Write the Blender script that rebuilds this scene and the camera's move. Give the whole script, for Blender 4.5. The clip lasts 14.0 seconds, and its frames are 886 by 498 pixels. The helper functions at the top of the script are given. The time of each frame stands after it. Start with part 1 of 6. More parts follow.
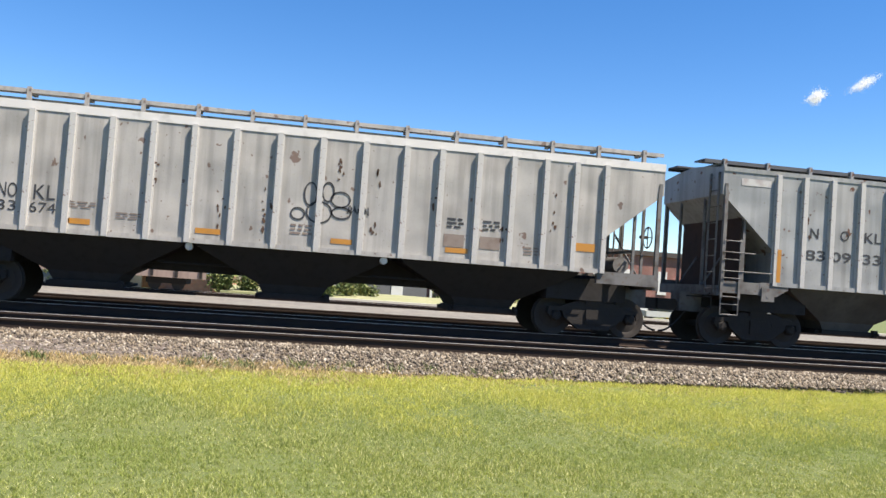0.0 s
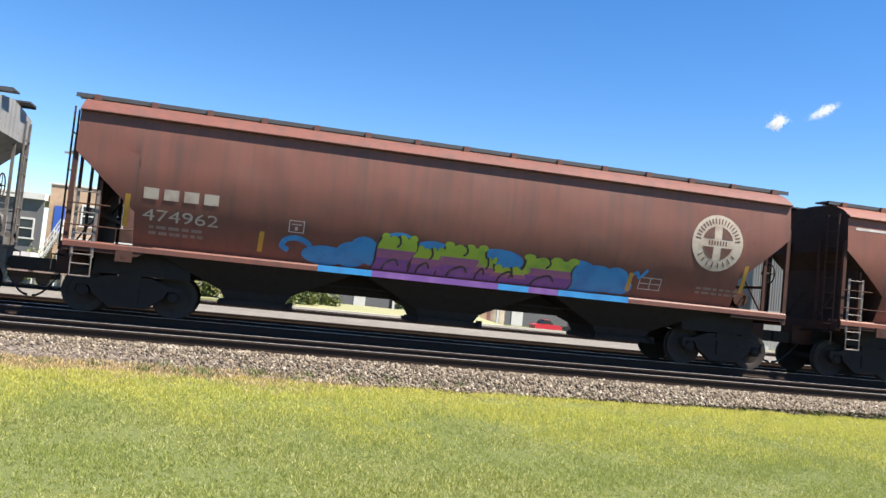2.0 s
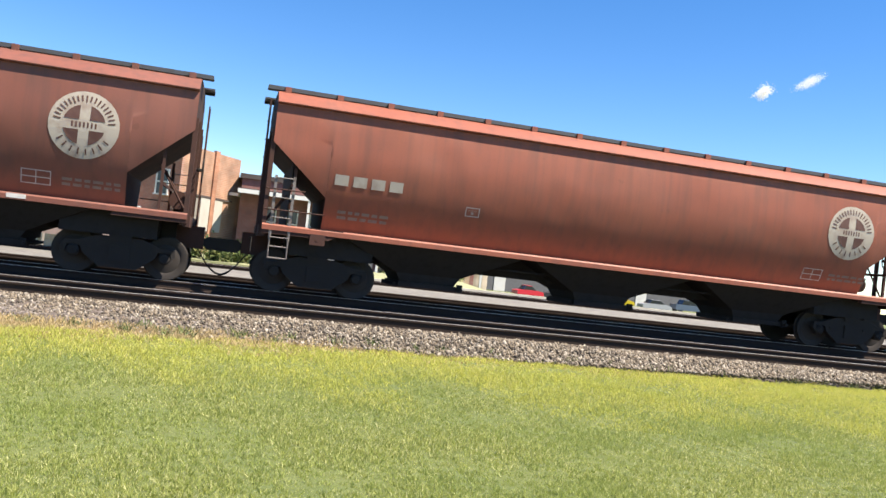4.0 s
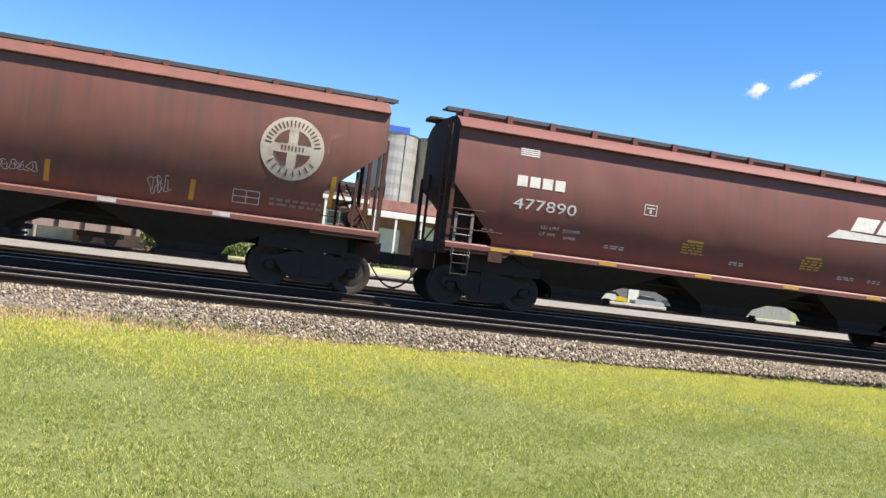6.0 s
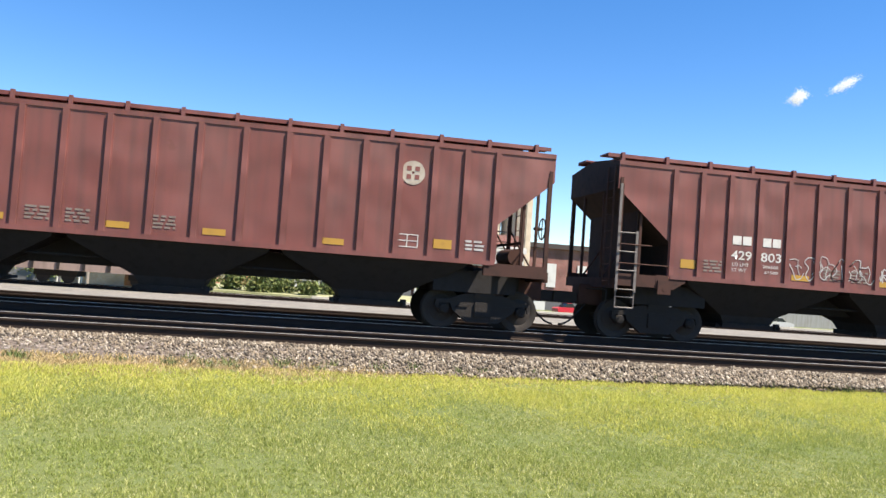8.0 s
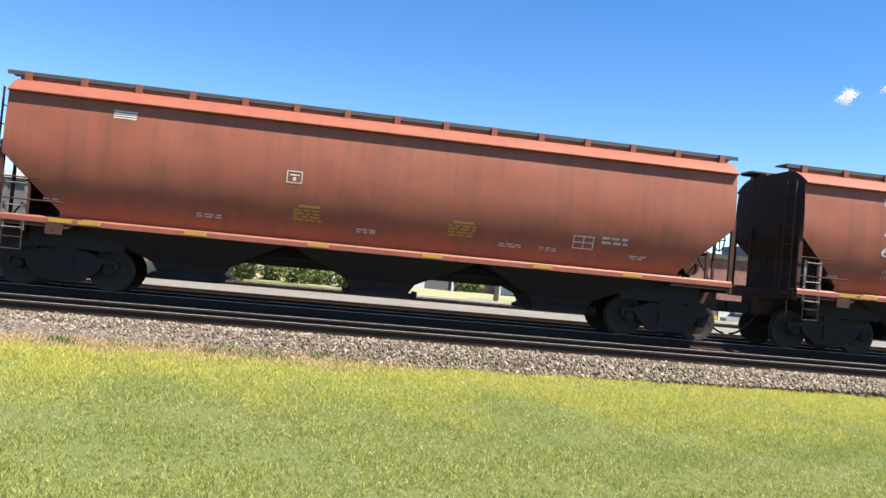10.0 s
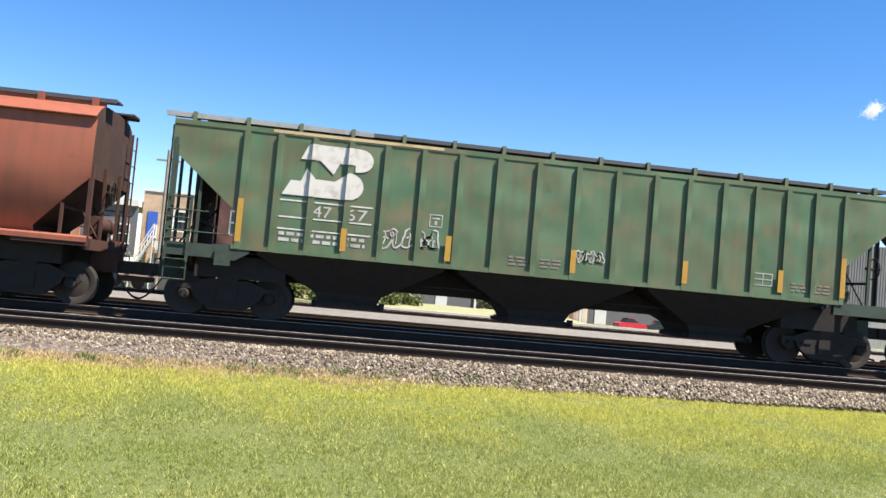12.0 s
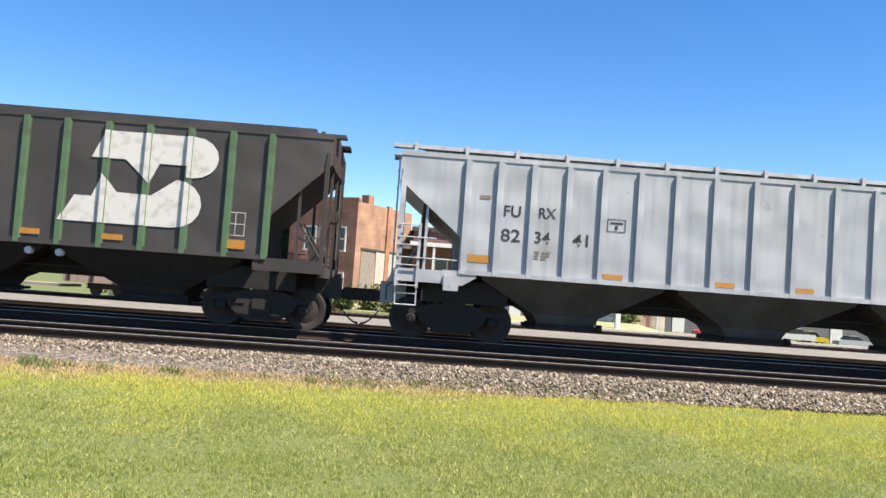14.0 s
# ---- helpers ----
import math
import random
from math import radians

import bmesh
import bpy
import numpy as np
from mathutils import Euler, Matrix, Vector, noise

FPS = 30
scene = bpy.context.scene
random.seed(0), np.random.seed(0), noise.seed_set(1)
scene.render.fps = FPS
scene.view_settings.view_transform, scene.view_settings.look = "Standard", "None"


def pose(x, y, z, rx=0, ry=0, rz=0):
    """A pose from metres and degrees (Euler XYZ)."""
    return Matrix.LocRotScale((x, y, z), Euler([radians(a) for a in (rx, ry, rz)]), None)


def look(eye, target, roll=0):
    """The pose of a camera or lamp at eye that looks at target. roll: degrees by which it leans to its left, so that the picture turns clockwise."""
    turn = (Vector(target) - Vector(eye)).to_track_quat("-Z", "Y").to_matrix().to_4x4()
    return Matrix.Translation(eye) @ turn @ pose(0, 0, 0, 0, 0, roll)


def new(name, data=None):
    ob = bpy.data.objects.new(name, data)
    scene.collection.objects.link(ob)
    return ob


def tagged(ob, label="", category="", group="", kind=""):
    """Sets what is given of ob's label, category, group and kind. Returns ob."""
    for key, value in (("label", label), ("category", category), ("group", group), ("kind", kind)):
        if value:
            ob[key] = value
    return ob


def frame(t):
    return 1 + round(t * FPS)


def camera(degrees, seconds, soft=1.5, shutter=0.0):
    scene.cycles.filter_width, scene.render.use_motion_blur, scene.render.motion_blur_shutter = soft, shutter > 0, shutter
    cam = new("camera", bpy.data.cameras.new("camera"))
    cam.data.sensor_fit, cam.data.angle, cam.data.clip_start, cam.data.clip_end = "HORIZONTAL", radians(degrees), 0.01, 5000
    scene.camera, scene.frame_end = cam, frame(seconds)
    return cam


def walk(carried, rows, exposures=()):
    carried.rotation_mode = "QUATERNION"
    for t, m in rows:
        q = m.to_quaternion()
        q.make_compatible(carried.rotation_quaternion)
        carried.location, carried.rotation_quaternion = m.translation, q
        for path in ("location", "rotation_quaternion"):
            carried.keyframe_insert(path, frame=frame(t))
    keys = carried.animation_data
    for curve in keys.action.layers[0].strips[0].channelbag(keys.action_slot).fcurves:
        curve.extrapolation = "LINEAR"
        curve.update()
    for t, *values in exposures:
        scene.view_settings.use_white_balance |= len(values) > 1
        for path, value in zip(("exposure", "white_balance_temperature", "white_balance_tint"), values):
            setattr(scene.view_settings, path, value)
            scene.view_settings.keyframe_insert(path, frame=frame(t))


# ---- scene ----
cam = camera(55.03, 14.0)
EYE = (0.0, 0.0, 0.9)
TURNS = [(0, 2.25, -4.03, -10.62), (0.5, 2.18, -4.90, -11.08), (1, 2.84, -4.95, -12.12), (1.5, 3.25, -5.12, -12.58),
         (2, 3.28, -5.67, -13.13), (2.5, 2.73, -5.84, -13.36), (3, 1.37, -6.12, -13.59), (5.5, 0.85, -6.95, -14.83),
         (6, 0.71, -7.06, -14.73), (6.5, 1.95, -5.99, -12.96), (7, 2.40, -4.65, -11.87), (7.5, 2.44, -4.14, -11.76),
         (8, 2.25, -4.07, -11.67), (8.5, 1.75, -4.44, -10.91), (11, 1.67, -5.11, -8.21), (11.5, 1.75, -5.01, -7.70),
         (12, 2.71, -5.13, -7.63), (12.5, 2.48, -5.13, -8.00), (13, 2.71, -5.17, -7.57), (13.5, 2.60, -4.86, -6.72),
         (14, 3.03, -4.12, -2.69)]
walk(cam, [(t, pose(*EYE, 90 + p, r, y)) for t, p, r, y in TURNS], exposures=[(0, 1.26, 7180, 12), (1, 1.30, 7180, 12), (2, 1.35, 7180, 12), (3, 1.39, 7180, 12), (6.5, 1.41, 7180, 12), (11.5, 1.40, 7180, 12), (14, 1.36, 7180, 12)])

# ---- light ----
SUN_DIR = Vector((1.2, -0.75, 2.4)).normalized()
world = bpy.data.worlds.new("world")
scene.world = world
world.use_nodes = True
wn = world.node_tree.nodes
sky = wn.new("ShaderNodeTexSky")
sky.sky_type = "NISHITA"
sky.sun_disc = False
sky.sun_elevation = math.asin(SUN_DIR.z)
sky.sun_rotation = math.atan2(SUN_DIR.x, SUN_DIR.y)
sky.altitude = 1500
sky.air_density, sky.dust_density, sky.ozone_density = 1.0, 0.0, 3.0
deep = wn.new("ShaderNodeHueSaturation")
deep.inputs["Hue"].default_value, deep.inputs["Saturation"].default_value = 0.506, 1.32
world.node_tree.links.new(sky.outputs[0], deep.inputs["Color"])
world.node_tree.links.new(deep.outputs[0], wn["Background"].inputs[0])
wn["Background"].inputs[1].default_value = 0.088
sun = new("sun", bpy.data.lights.new("sun", "SUN"))
sun.data.energy, sun.data.angle, sun.data.color = 5.0, radians(0.5), (1.0, 0.95, 0.88)
sun.matrix_world = look(SUN_DIR * 50, (0, 0, 0))

# ---- materials ----
BASE_SCALE = 0.78  # scales all base colours down evenly, balanced against the exposure
def dull(c):
    return (c[0] * BASE_SCALE, c[1] * BASE_SCALE, c[2] * BASE_SCALE, 1)

def material(name, color, rough=0.7, metal=0.0, spots=(), bump=0.0, bump_scale=30.0, vary=0.0, streak=None, shine=0.5):
    """A painted or natural surface. spots: (scale, threshold, width, colour, amount) noise layers; streak: (colour, amount) runs down the side."""
    m = bpy.data.materials.new(name)
    m.use_nodes = True
    nt = m.node_tree
    n, lk = nt.nodes, nt.links
    b = n["Principled BSDF"]
    b.inputs["Roughness"].default_value, b.inputs["Metallic"].default_value = rough, metal
    b.inputs["Specular IOR Level"].default_value = shine
    co = n.new("ShaderNodeTexCoord").outputs["Object"]
    col = n.new("ShaderNodeRGB").outputs[0]
    col.default_value = dull(color)

    def mix(a, c, fac, amount):
        mul = n.new("ShaderNodeMath")
        mul.operation = "MULTIPLY"
        lk.new(fac, mul.inputs[0])
        mul.inputs[1].default_value = amount
        mx = n.new("ShaderNodeMix")
        mx.data_type = "RGBA"
        lk.new(mul.outputs[0], mx.inputs[0])
        lk.new(a, mx.inputs[6])
        mx.inputs[7].default_value = dull(c)
        return mx.outputs[2]

    def ramp(fac, lo, hi):
        r = n.new("ShaderNodeMapRange")
        r.inputs[1].default_value, r.inputs[2].default_value = lo, hi
        lk.new(fac, r.inputs[0])
        return r.outputs[0]

    for scale, lo, width, c, amount in spots:
        t = n.new("ShaderNodeTexNoise")
        t.inputs["Scale"].default_value, t.inputs["Detail"].default_value = scale, 5
        lk.new(co, t.inputs["Vector"])
        col = mix(col, c, ramp(t.outputs["Fac"], lo, lo + width), amount)
    if streak:
        mp = n.new("ShaderNodeMapping")
        mp.inputs["Scale"].default_value = (6, 6, 0.35)
        lk.new(co, mp.inputs[0])
        t = n.new("ShaderNodeTexNoise")
        t.inputs["Scale"].default_value, t.inputs["Detail"].default_value = 1.0, 4
        lk.new(mp.outputs[0], t.inputs["Vector"])
        col = mix(col, streak[0], ramp(t.outputs["Fac"], 0.45, 0.75), streak[1])
    if vary:
        oi = n.new("ShaderNodeObjectInfo")
        hs = n.new("ShaderNodeHueSaturation")
        lk.new(col, hs.inputs["Color"])
        lk.new(ramp(oi.outputs["Random"], -0.5 / vary + 0.5, 0.5 / vary + 0.5), hs.inputs["Value"])
        mr = hs.inputs["Value"].links[0].from_node
        mr.inputs[1].default_value, mr.inputs[2].default_value, mr.inputs[3].default_value, mr.inputs[4].default_value = 0, 1, 1 - vary, 1 + vary
        col = hs.outputs[0]
    lk.new(col, b.inputs["Base Color"])
    if bump:
        t = n.new("ShaderNodeTexNoise")
        t.inputs["Scale"].default_value, t.inputs["Detail"].default_value = bump_scale, 4 if bump_scale > 2 else 0
        lk.new(co, t.inputs["Vector"])
        bp = n.new("ShaderNodeBump")
        bp.inputs["Strength"].default_value, bp.inputs["Distance"].default_value = bump, 0.06 if bump_scale < 2 else 0.03
        lk.new(t.outputs["Fac"], bp.inputs["Height"])
        lk.new(bp.outputs[0], b.inputs["Normal"])
    return m


RUST, GRIME, DUST = (0.13, 0.05, 0.025), (0.05, 0.045, 0.04), (0.42, 0.38, 0.33)
def car_paint(name, c, rust=0.5, grime=0.35, fade=DUST, faded=0.25, dent=0.9):
    return material(name, c, 0.6, 0, [(0.55, 0.42, 0.25, fade, faded), (1.7, 0.45, 0.3, GRIME, grime * 0.55), (3.2, 0.70 - 0.05 * rust, 0.02, RUST, rust),
                                      (11, 0.70 - 0.03 * rust, 0.03, RUST, rust * 0.9), (28, 0.5, 0.3, GRIME, 0.10)], dent, 1.5, streak=(GRIME, grime))

PAINT = {
    "pale_gray": car_paint("pale_gray_paint", (0.44, 0.425, 0.40), 0.75, 0.38),
    "blue_gray": car_paint("blue_gray_paint", (0.33, 0.345, 0.35), 1.0, 0.35),
    "silver_gray": car_paint("silver_gray_paint", (0.46, 0.49, 0.52), 0.2, 0.2),
    "rose_brown": car_paint("faded_rose_brown_paint", (0.238, 0.078, 0.050), 0.25, 0.36, (0.285, 0.118, 0.084), dent=0.35),
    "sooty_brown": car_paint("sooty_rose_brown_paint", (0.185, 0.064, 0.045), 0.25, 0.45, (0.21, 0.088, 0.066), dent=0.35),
    "dark_brown": car_paint("dark_oxide_brown_paint", (0.175, 0.05, 0.040), 0.2, 0.32, (0.2, 0.085, 0.07), dent=0.35),
    "orange_brown": car_paint("warm_oxide_brown_paint", (0.325, 0.090, 0.048), 0.2, 0.28, (0.37, 0.137, 0.08), dent=0.35),
    "rib_brown": car_paint("maroon_brown_paint", (0.225, 0.066, 0.054), 0.25, 0.35, (0.26, 0.12, 0.105), 0.45),
    "green": material("faded_green_paint", (0.075, 0.165, 0.085), 0.6, 0, [(0.9, 0.40, 0.25, (0.15, 0.135, 0.07), 0.55), (1.9, 0.50, 0.2, (0.20, 0.155, 0.08), 0.6), (3.2, 0.68, 0.03, RUST, 0.4), (0.6, 0.55, 0.2, (0.10, 0.24, 0.12), 0.5), (28, 0.5, 0.3, GRIME, 0.10)], 0.9, 1.5, streak=((0.13, 0.10, 0.06), 0.5)),
    "black": car_paint("sooty_black_paint", (0.052, 0.046, 0.043), 0.2, 0.3, (0.09, 0.08, 0.072), 0.5),
}
M_STEEL = material("dirty_truck_steel", (0.042, 0.038, 0.035), 0.8, 0.0, [(4, 0.55, 0.2, (0.06, 0.047, 0.038), 0.5)], 0.2, 20, shine=0.1)
M_TREAD = material("worn_wheel_steel", (0.060, 0.053, 0.048), 0.7, 0.0, [(5, 0.55, 0.2, (0.045, 0.032, 0.024), 0.6)], shine=0.1)
M_RAILSIDE = material("rusty_rail_side", (0.046, 0.034, 0.028), 0.9, 0, [(3, 0.45, 0.3, (0.060, 0.042, 0.034), 0.6)], 0.2, 30, shine=0.1)
M_RAILTOP = material("polished_rail_head", (0.62, 0.58, 0.54), 0.42, 0.5, [(2, 0.5, 0.2, (0.4, 0.34, 0.3), 0.4)])
M_TIE = material("creosoted_tie_wood", (0.05, 0.035, 0.027), 0.9, 0, [(8, 0.5, 0.2, (0.1, 0.075, 0.06), 0.6)], 0.3, 40, vary=0.25)
M_ORANGE = material("orange_reflector", (0.52, 0.23, 0.035), 0.5, 0, [(6, 0.55, 0.2, (0.3, 0.15, 0.05), 0.5)])
M_YELLOW = material("yellow_reflector", (0.52, 0.29, 0.045), 0.5, 0, [(6, 0.55, 0.2, (0.35, 0.2, 0.05), 0.5)])
M_WHITE = material("white_stencil_paint", (0.72, 0.70, 0.66), 0.6, 0, [(5, 0.5, 0.25, (0.35, 0.3, 0.27), 0.6)])
M_CREAM = material("faded_cream_lettering", (0.51, 0.45, 0.37), 0.65, 0, [(4, 0.45, 0.3, (0.28, 0.18, 0.14), 0.7)])
M_EMBLEMDARK = material("dark_brown_emblem_paint", (0.11, 0.045, 0.034), 0.65, 0, [(6, 0.5, 0.2, (0.16, 0.08, 0.06), 0.5)])
M_INK = material("black_stencil_paint", (0.03, 0.03, 0.035), 0.6, 0, [(5, 0.5, 0.25, (0.2, 0.2, 0.2), 0.35)])
M_DIM = material("faint_stencil_paint", (0.25, 0.2, 0.17), 0.7, 0, [(6, 0.5, 0.2, (0.15, 0.1, 0.08), 0.5)])
# underbody: shade below the sill is put into these two dark colours
M_UNDER = material("shaded_sooty_underbody", (0.038, 0.036, 0.036), 0.85, 0, [(1.5, 0.5, 0.25, (0.046, 0.038, 0.032), 0.4), (6, 0.5, 0.2, (0.028, 0.026, 0.025), 0.6)], 0.2, 8, shine=0.1)
M_GRAYUNDER = material("shaded_gray_underbody", (0.10, 0.095, 0.085), 0.85, 0, [(0.9, 0.45, 0.2, (0.06, 0.05, 0.043), 0.8), (6, 0.5, 0.2, (0.05, 0.045, 0.04), 0.5)], 0.2, 8)
# end sheets: shade of the open car ends is put into this sooty brown
M_ENDSHADE = material("shaded_sooty_end_sheet", (0.055, 0.034, 0.028), 0.85, 0, [(1.2, 0.45, 0.3, (0.10, 0.05, 0.038), 0.5), (5, 0.5, 0.2, (0.03, 0.024, 0.02), 0.6)], 0.15, 12, shine=0.2)
# brown and gray end gear, darker than the paint of their cars
M_ENDGEAR = material("dark_brown_end_gear", (0.085, 0.042, 0.033), 0.8, 0, [(3, 0.5, 0.2, (0.04, 0.028, 0.024), 0.6)], shine=0.2)
M_GEARGRAY = material("dark_gray_end_gear", (0.17, 0.165, 0.16), 0.75, 0, [(3, 0.45, 0.2, (0.06, 0.055, 0.05), 0.7), (12, 0.6, 0.05, RUST, 0.5)])
M_GEARGREEN = material("grimy_dark_green_end_gear", (0.035, 0.065, 0.045), 0.75, 0, [(3, 0.45, 0.2, (0.03, 0.03, 0.027), 0.6)])
M_GEARBLACK = material("sooty_black_end_gear", (0.040, 0.036, 0.034), 0.75, 0, [(3, 0.45, 0.2, (0.07, 0.042, 0.034), 0.6)])
M_LADDER = material("worn_ladder_steel", (0.20, 0.175, 0.16), 0.6, 0.0, [(6, 0.5, 0.2, (0.08, 0.05, 0.04), 0.6)])
M_CONC_GRAY = material("pale_galvanised_grating", (0.36, 0.37, 0.37), 0.6, 0.1, [(5, 0.5, 0.2, (0.2, 0.2, 0.2), 0.5)])
M_TANCHORD = material("tan_primer", (0.62, 0.46, 0.26), 0.7, 0, [(3, 0.5, 0.2, (0.3, 0.2, 0.1), 0.6)])
M_RUBBER = material("black_rubber_hose", (0.012, 0.012, 0.012), 0.6)
M_GRATE = material("gray_grating_steel", (0.085, 0.09, 0.10), 0.6, 0.2, [(5, 0.5, 0.2, (0.07, 0.06, 0.05), 0.5)])
M_RUSTPATCH = material("dark_rust", (0.10, 0.055, 0.035), 0.85, 0, [(9, 0.5, 0.2, (0.05, 0.035, 0.03), 0.6)])
M_BLUE = material("blue_spray_paint", (0.02, 0.28, 0.62), 0.5, 0, [(2.5, 0.45, 0.2, (0.02, 0.17, 0.45), 0.6)])
M_LIME = material("lime_spray_paint", (0.33, 0.5, 0.05), 0.5, 0, [(3, 0.5, 0.2, (0.15, 0.33, 0.06), 0.6)])
M_PURPLE = material("purple_spray_paint", (0.17, 0.07, 0.30), 0.5, 0, [(3, 0.5, 0.2, (0.28, 0.14, 0.38), 0.6)])
M_GHOST = material("pale_spray_paint", (0.55, 0.54, 0.52), 0.6, 0, [(4, 0.45, 0.25, (0.28, 0.2, 0.18), 0.7)])
M_GREENSPRAY = material("green_spray_paint", (0.16, 0.26, 0.19), 0.6, 0, [(4, 0.45, 0.25, (0.35, 0.4, 0.38), 0.8)])

# ---- mesh helpers ----
def box(bm, x0, x1, y0, y1, z0, z1):
    v = [bm.verts.new((x, y, z)) for x in (x0, x1) for y in (y0, y1) for z in (z0, z1)]
    for f in ((0, 1, 3, 2), (4, 6, 7, 5), (0, 4, 5, 1), (2, 3, 7, 6), (0, 2, 6, 4), (1, 5, 7, 3)):
        bm.faces.new([v[i] for i in f])


def rod(bm, a, b, r=0.02, n=6):
    a, b = Vector(a), Vector(b)
    d = (b - a).normalized()
    u = d.orthogonal().normalized()
    w = d.cross(u)
    rings = [[bm.verts.new(p + r * (math.cos(2 * math.pi * i / n) * u + math.sin(2 * math.pi * i / n) * w)) for i in range(n)] for p in (a, b)]
    for i in range(n):
        bm.faces.new((rings[0][i], rings[0][(i + 1) % n], rings[1][(i + 1) % n], rings[1][i]))
    bm.faces.new(rings[0][::-1])
    bm.faces.new(rings[1])


def lathe(bm, rows, axis_y0=0.0, n=24, cx=0.0, cz=0.0):
    """Turn (radius, y) rows about an axis along y."""
    rings = [[bm.verts.new((cx + r * math.cos(2 * math.pi * i / n), y + axis_y0, cz + r * math.sin(2 * math.pi * i / n))) for i in range(n)] for r, y in rows]
    for a, b in zip(rings, rings[1:]):
        for i in range(n):
            bm.faces.new((a[i], a[(i + 1) % n], b[(i + 1) % n], b[i]))
    bm.faces.new(rings[0])
    bm.faces.new(rings[-1][::-1])


def prism(bm, outline, y0, y1):
    """An outline in x and z, pushed from y0 to y1."""
    a = [bm.verts.new((x, y0, z)) for x, z in outline]
    b = [bm.verts.new((x, y1, z)) for x, z in outline]
    k = len(outline)
    bm.faces.new(a)
    bm.faces.new(b[::-1])
    for i in range(k):
        bm.faces.new((a[i], b[i], b[(i + 1) % k], a[(i + 1) % k]))


def mesh_of(name, bm, mat, smooth=False):
    bmesh.ops.recalc_face_normals(bm, faces=bm.faces)
    me = bpy.data.meshes.new(name)
    bm.to_mesh(me)
    bm.free()
    me.materials.append(mat)
    if smooth:
        me.shade_smooth()
        me.set_sharp_from_angle(angle=radians(35))
    return me


def part(name, bm, mat, parent, label="", smooth=False):
    ob = new(name, bm if isinstance(bm, bpy.types.Mesh) else mesh_of(name, bm, mat, smooth))
    ob.parent = parent
    return tagged(ob, label)


CACHE = {}
def shared(key, build, mat, smooth=False):
    """A mesh that alike pieces share."""
    if (key, mat.name) not in CACHE:
        bm = bmesh.new()
        build(bm)
        CACHE[(key, mat.name)] = mesh_of(key[0] if isinstance(key, tuple) else key, bm, mat, smooth)
    return CACHE[(key, mat.name)]


def thing(name, label, category, group="", kind="", at=(0, 0, 0)):
    ob = tagged(new(name), label, category, group, kind)
    ob.empty_display_size = 0.2
    ob.location = at
    return ob

# ---- tracks and ground ----
YC = 19.5          # middle of the train's track
YN = 15.23         # middle of the empty track before it
YF = 23.77         # middle of the empty track behind it
RAIL = -0.105       # top of the rails
HALF = 0.752

def rail_mesh(bm, x0, x1, y):
    web = [(-0.07, -0.185), (0.07, -0.185), (0.07, -0.17), (0.012, -0.15), (0.012, -0.045), (0.036, -0.035), (0.036, -0.004), (-0.036, -0.004),
           (-0.036, -0.035), (-0.012, -0.045), (-0.012, -0.15), (-0.07, -0.17)]
    a = [bm.verts.new((x0, y + p, z)) for p, z in web]
    b = [bm.verts.new((x1, y + p, z)) for p, z in web]
    for i in range(12):
        bm.faces.new((a[i], a[(i + 1) % 12], b[(i + 1) % 12], b[i]))

def track(name, yc, label, z=0.0, x0=-160, x1=260, ties=True, worn=True):
    tr = thing(name, label, "railway track", "railway tracks", "structure", (0, yc, z))
    for s in (-HALF, HALF):
        bm = bmesh.new()
        rail_mesh(bm, x0, x1, s)
        r = part("rail", bm, M_RAILSIDE, tr, "rusty brown steel rail")
        bm = bmesh.new()
        box(bm, x0, x1, s - 0.034, s + 0.034, -0.004, 0)
        part("rail_head", bm, M_RAILTOP if worn else M_RAILSIDE, r, "polished rail head" if worn else "rusty rail head")
    if ties:
        me = shared("tie", lambda bm: box(bm, -0.115, 0.115, -1.3, 1.3, -0.36, -0.187), M_TIE)
        for i in range(100):
            t = part("tie", me, M_TIE, tr)
            t.location = (-20 + i * 0.55 + random.uniform(-0.02, 0.02), random.uniform(-0.04, 0.04), 0)
    return tr

def strip(name, rows, mat, label, category, x0=-400, x1=600, nx=2, skew=None):
    """Ground that runs along x: rows of y and z. skew: how far the first row shifts at x."""
    bm = bmesh.new()
    cols = []
    for i in range(nx + 1):
        x = x0 + (x1 - x0) * i / nx
        cols.append([bm.verts.new((x, y + (skew(x) * max(0, 1 - j / 3) if skew else 0), z)) for j, (y, z) in enumerate(rows)])
    for a, b in zip(cols, cols[1:]):
        for j in range(len(rows) - 1):
            bm.faces.new((a[j], b[j], b[j + 1], a[j + 1]))
    return tagged(new(name, mesh_of(name, bm, mat)), label, category, kind="structure")

M_LAWN = material("mown_lawn", (0.115, 0.145, 0.038), 0.9, 0, [(0.45, 0.42, 0.25, (0.14, 0.16, 0.043), 0.6), (2.2, 0.48, 0.15, (0.095, 0.13, 0.035), 0.6), (9, 0.5, 0.2, (0.14, 0.16, 0.045), 0.5)], 0.25, 22)
M_BALLAST = material("crushed_rock_ballast", (0.13, 0.10, 0.08), 0.9, 0, [(9, 0.5, 0.1, (0.32, 0.29, 0.26), 0.7), (22, 0.5, 0.1, (0.06, 0.05, 0.045), 0.8)], 0.8, 20)
# track bed is darker and browner than the ballast shoulder
M_BED = material("dark_track_bed", (0.07, 0.052, 0.041), 0.95, 0, [(9, 0.5, 0.1, (0.10, 0.08, 0.065), 0.6), (22, 0.5, 0.1, (0.025, 0.02, 0.018), 0.8)], 0.8, 20, shine=0.1)
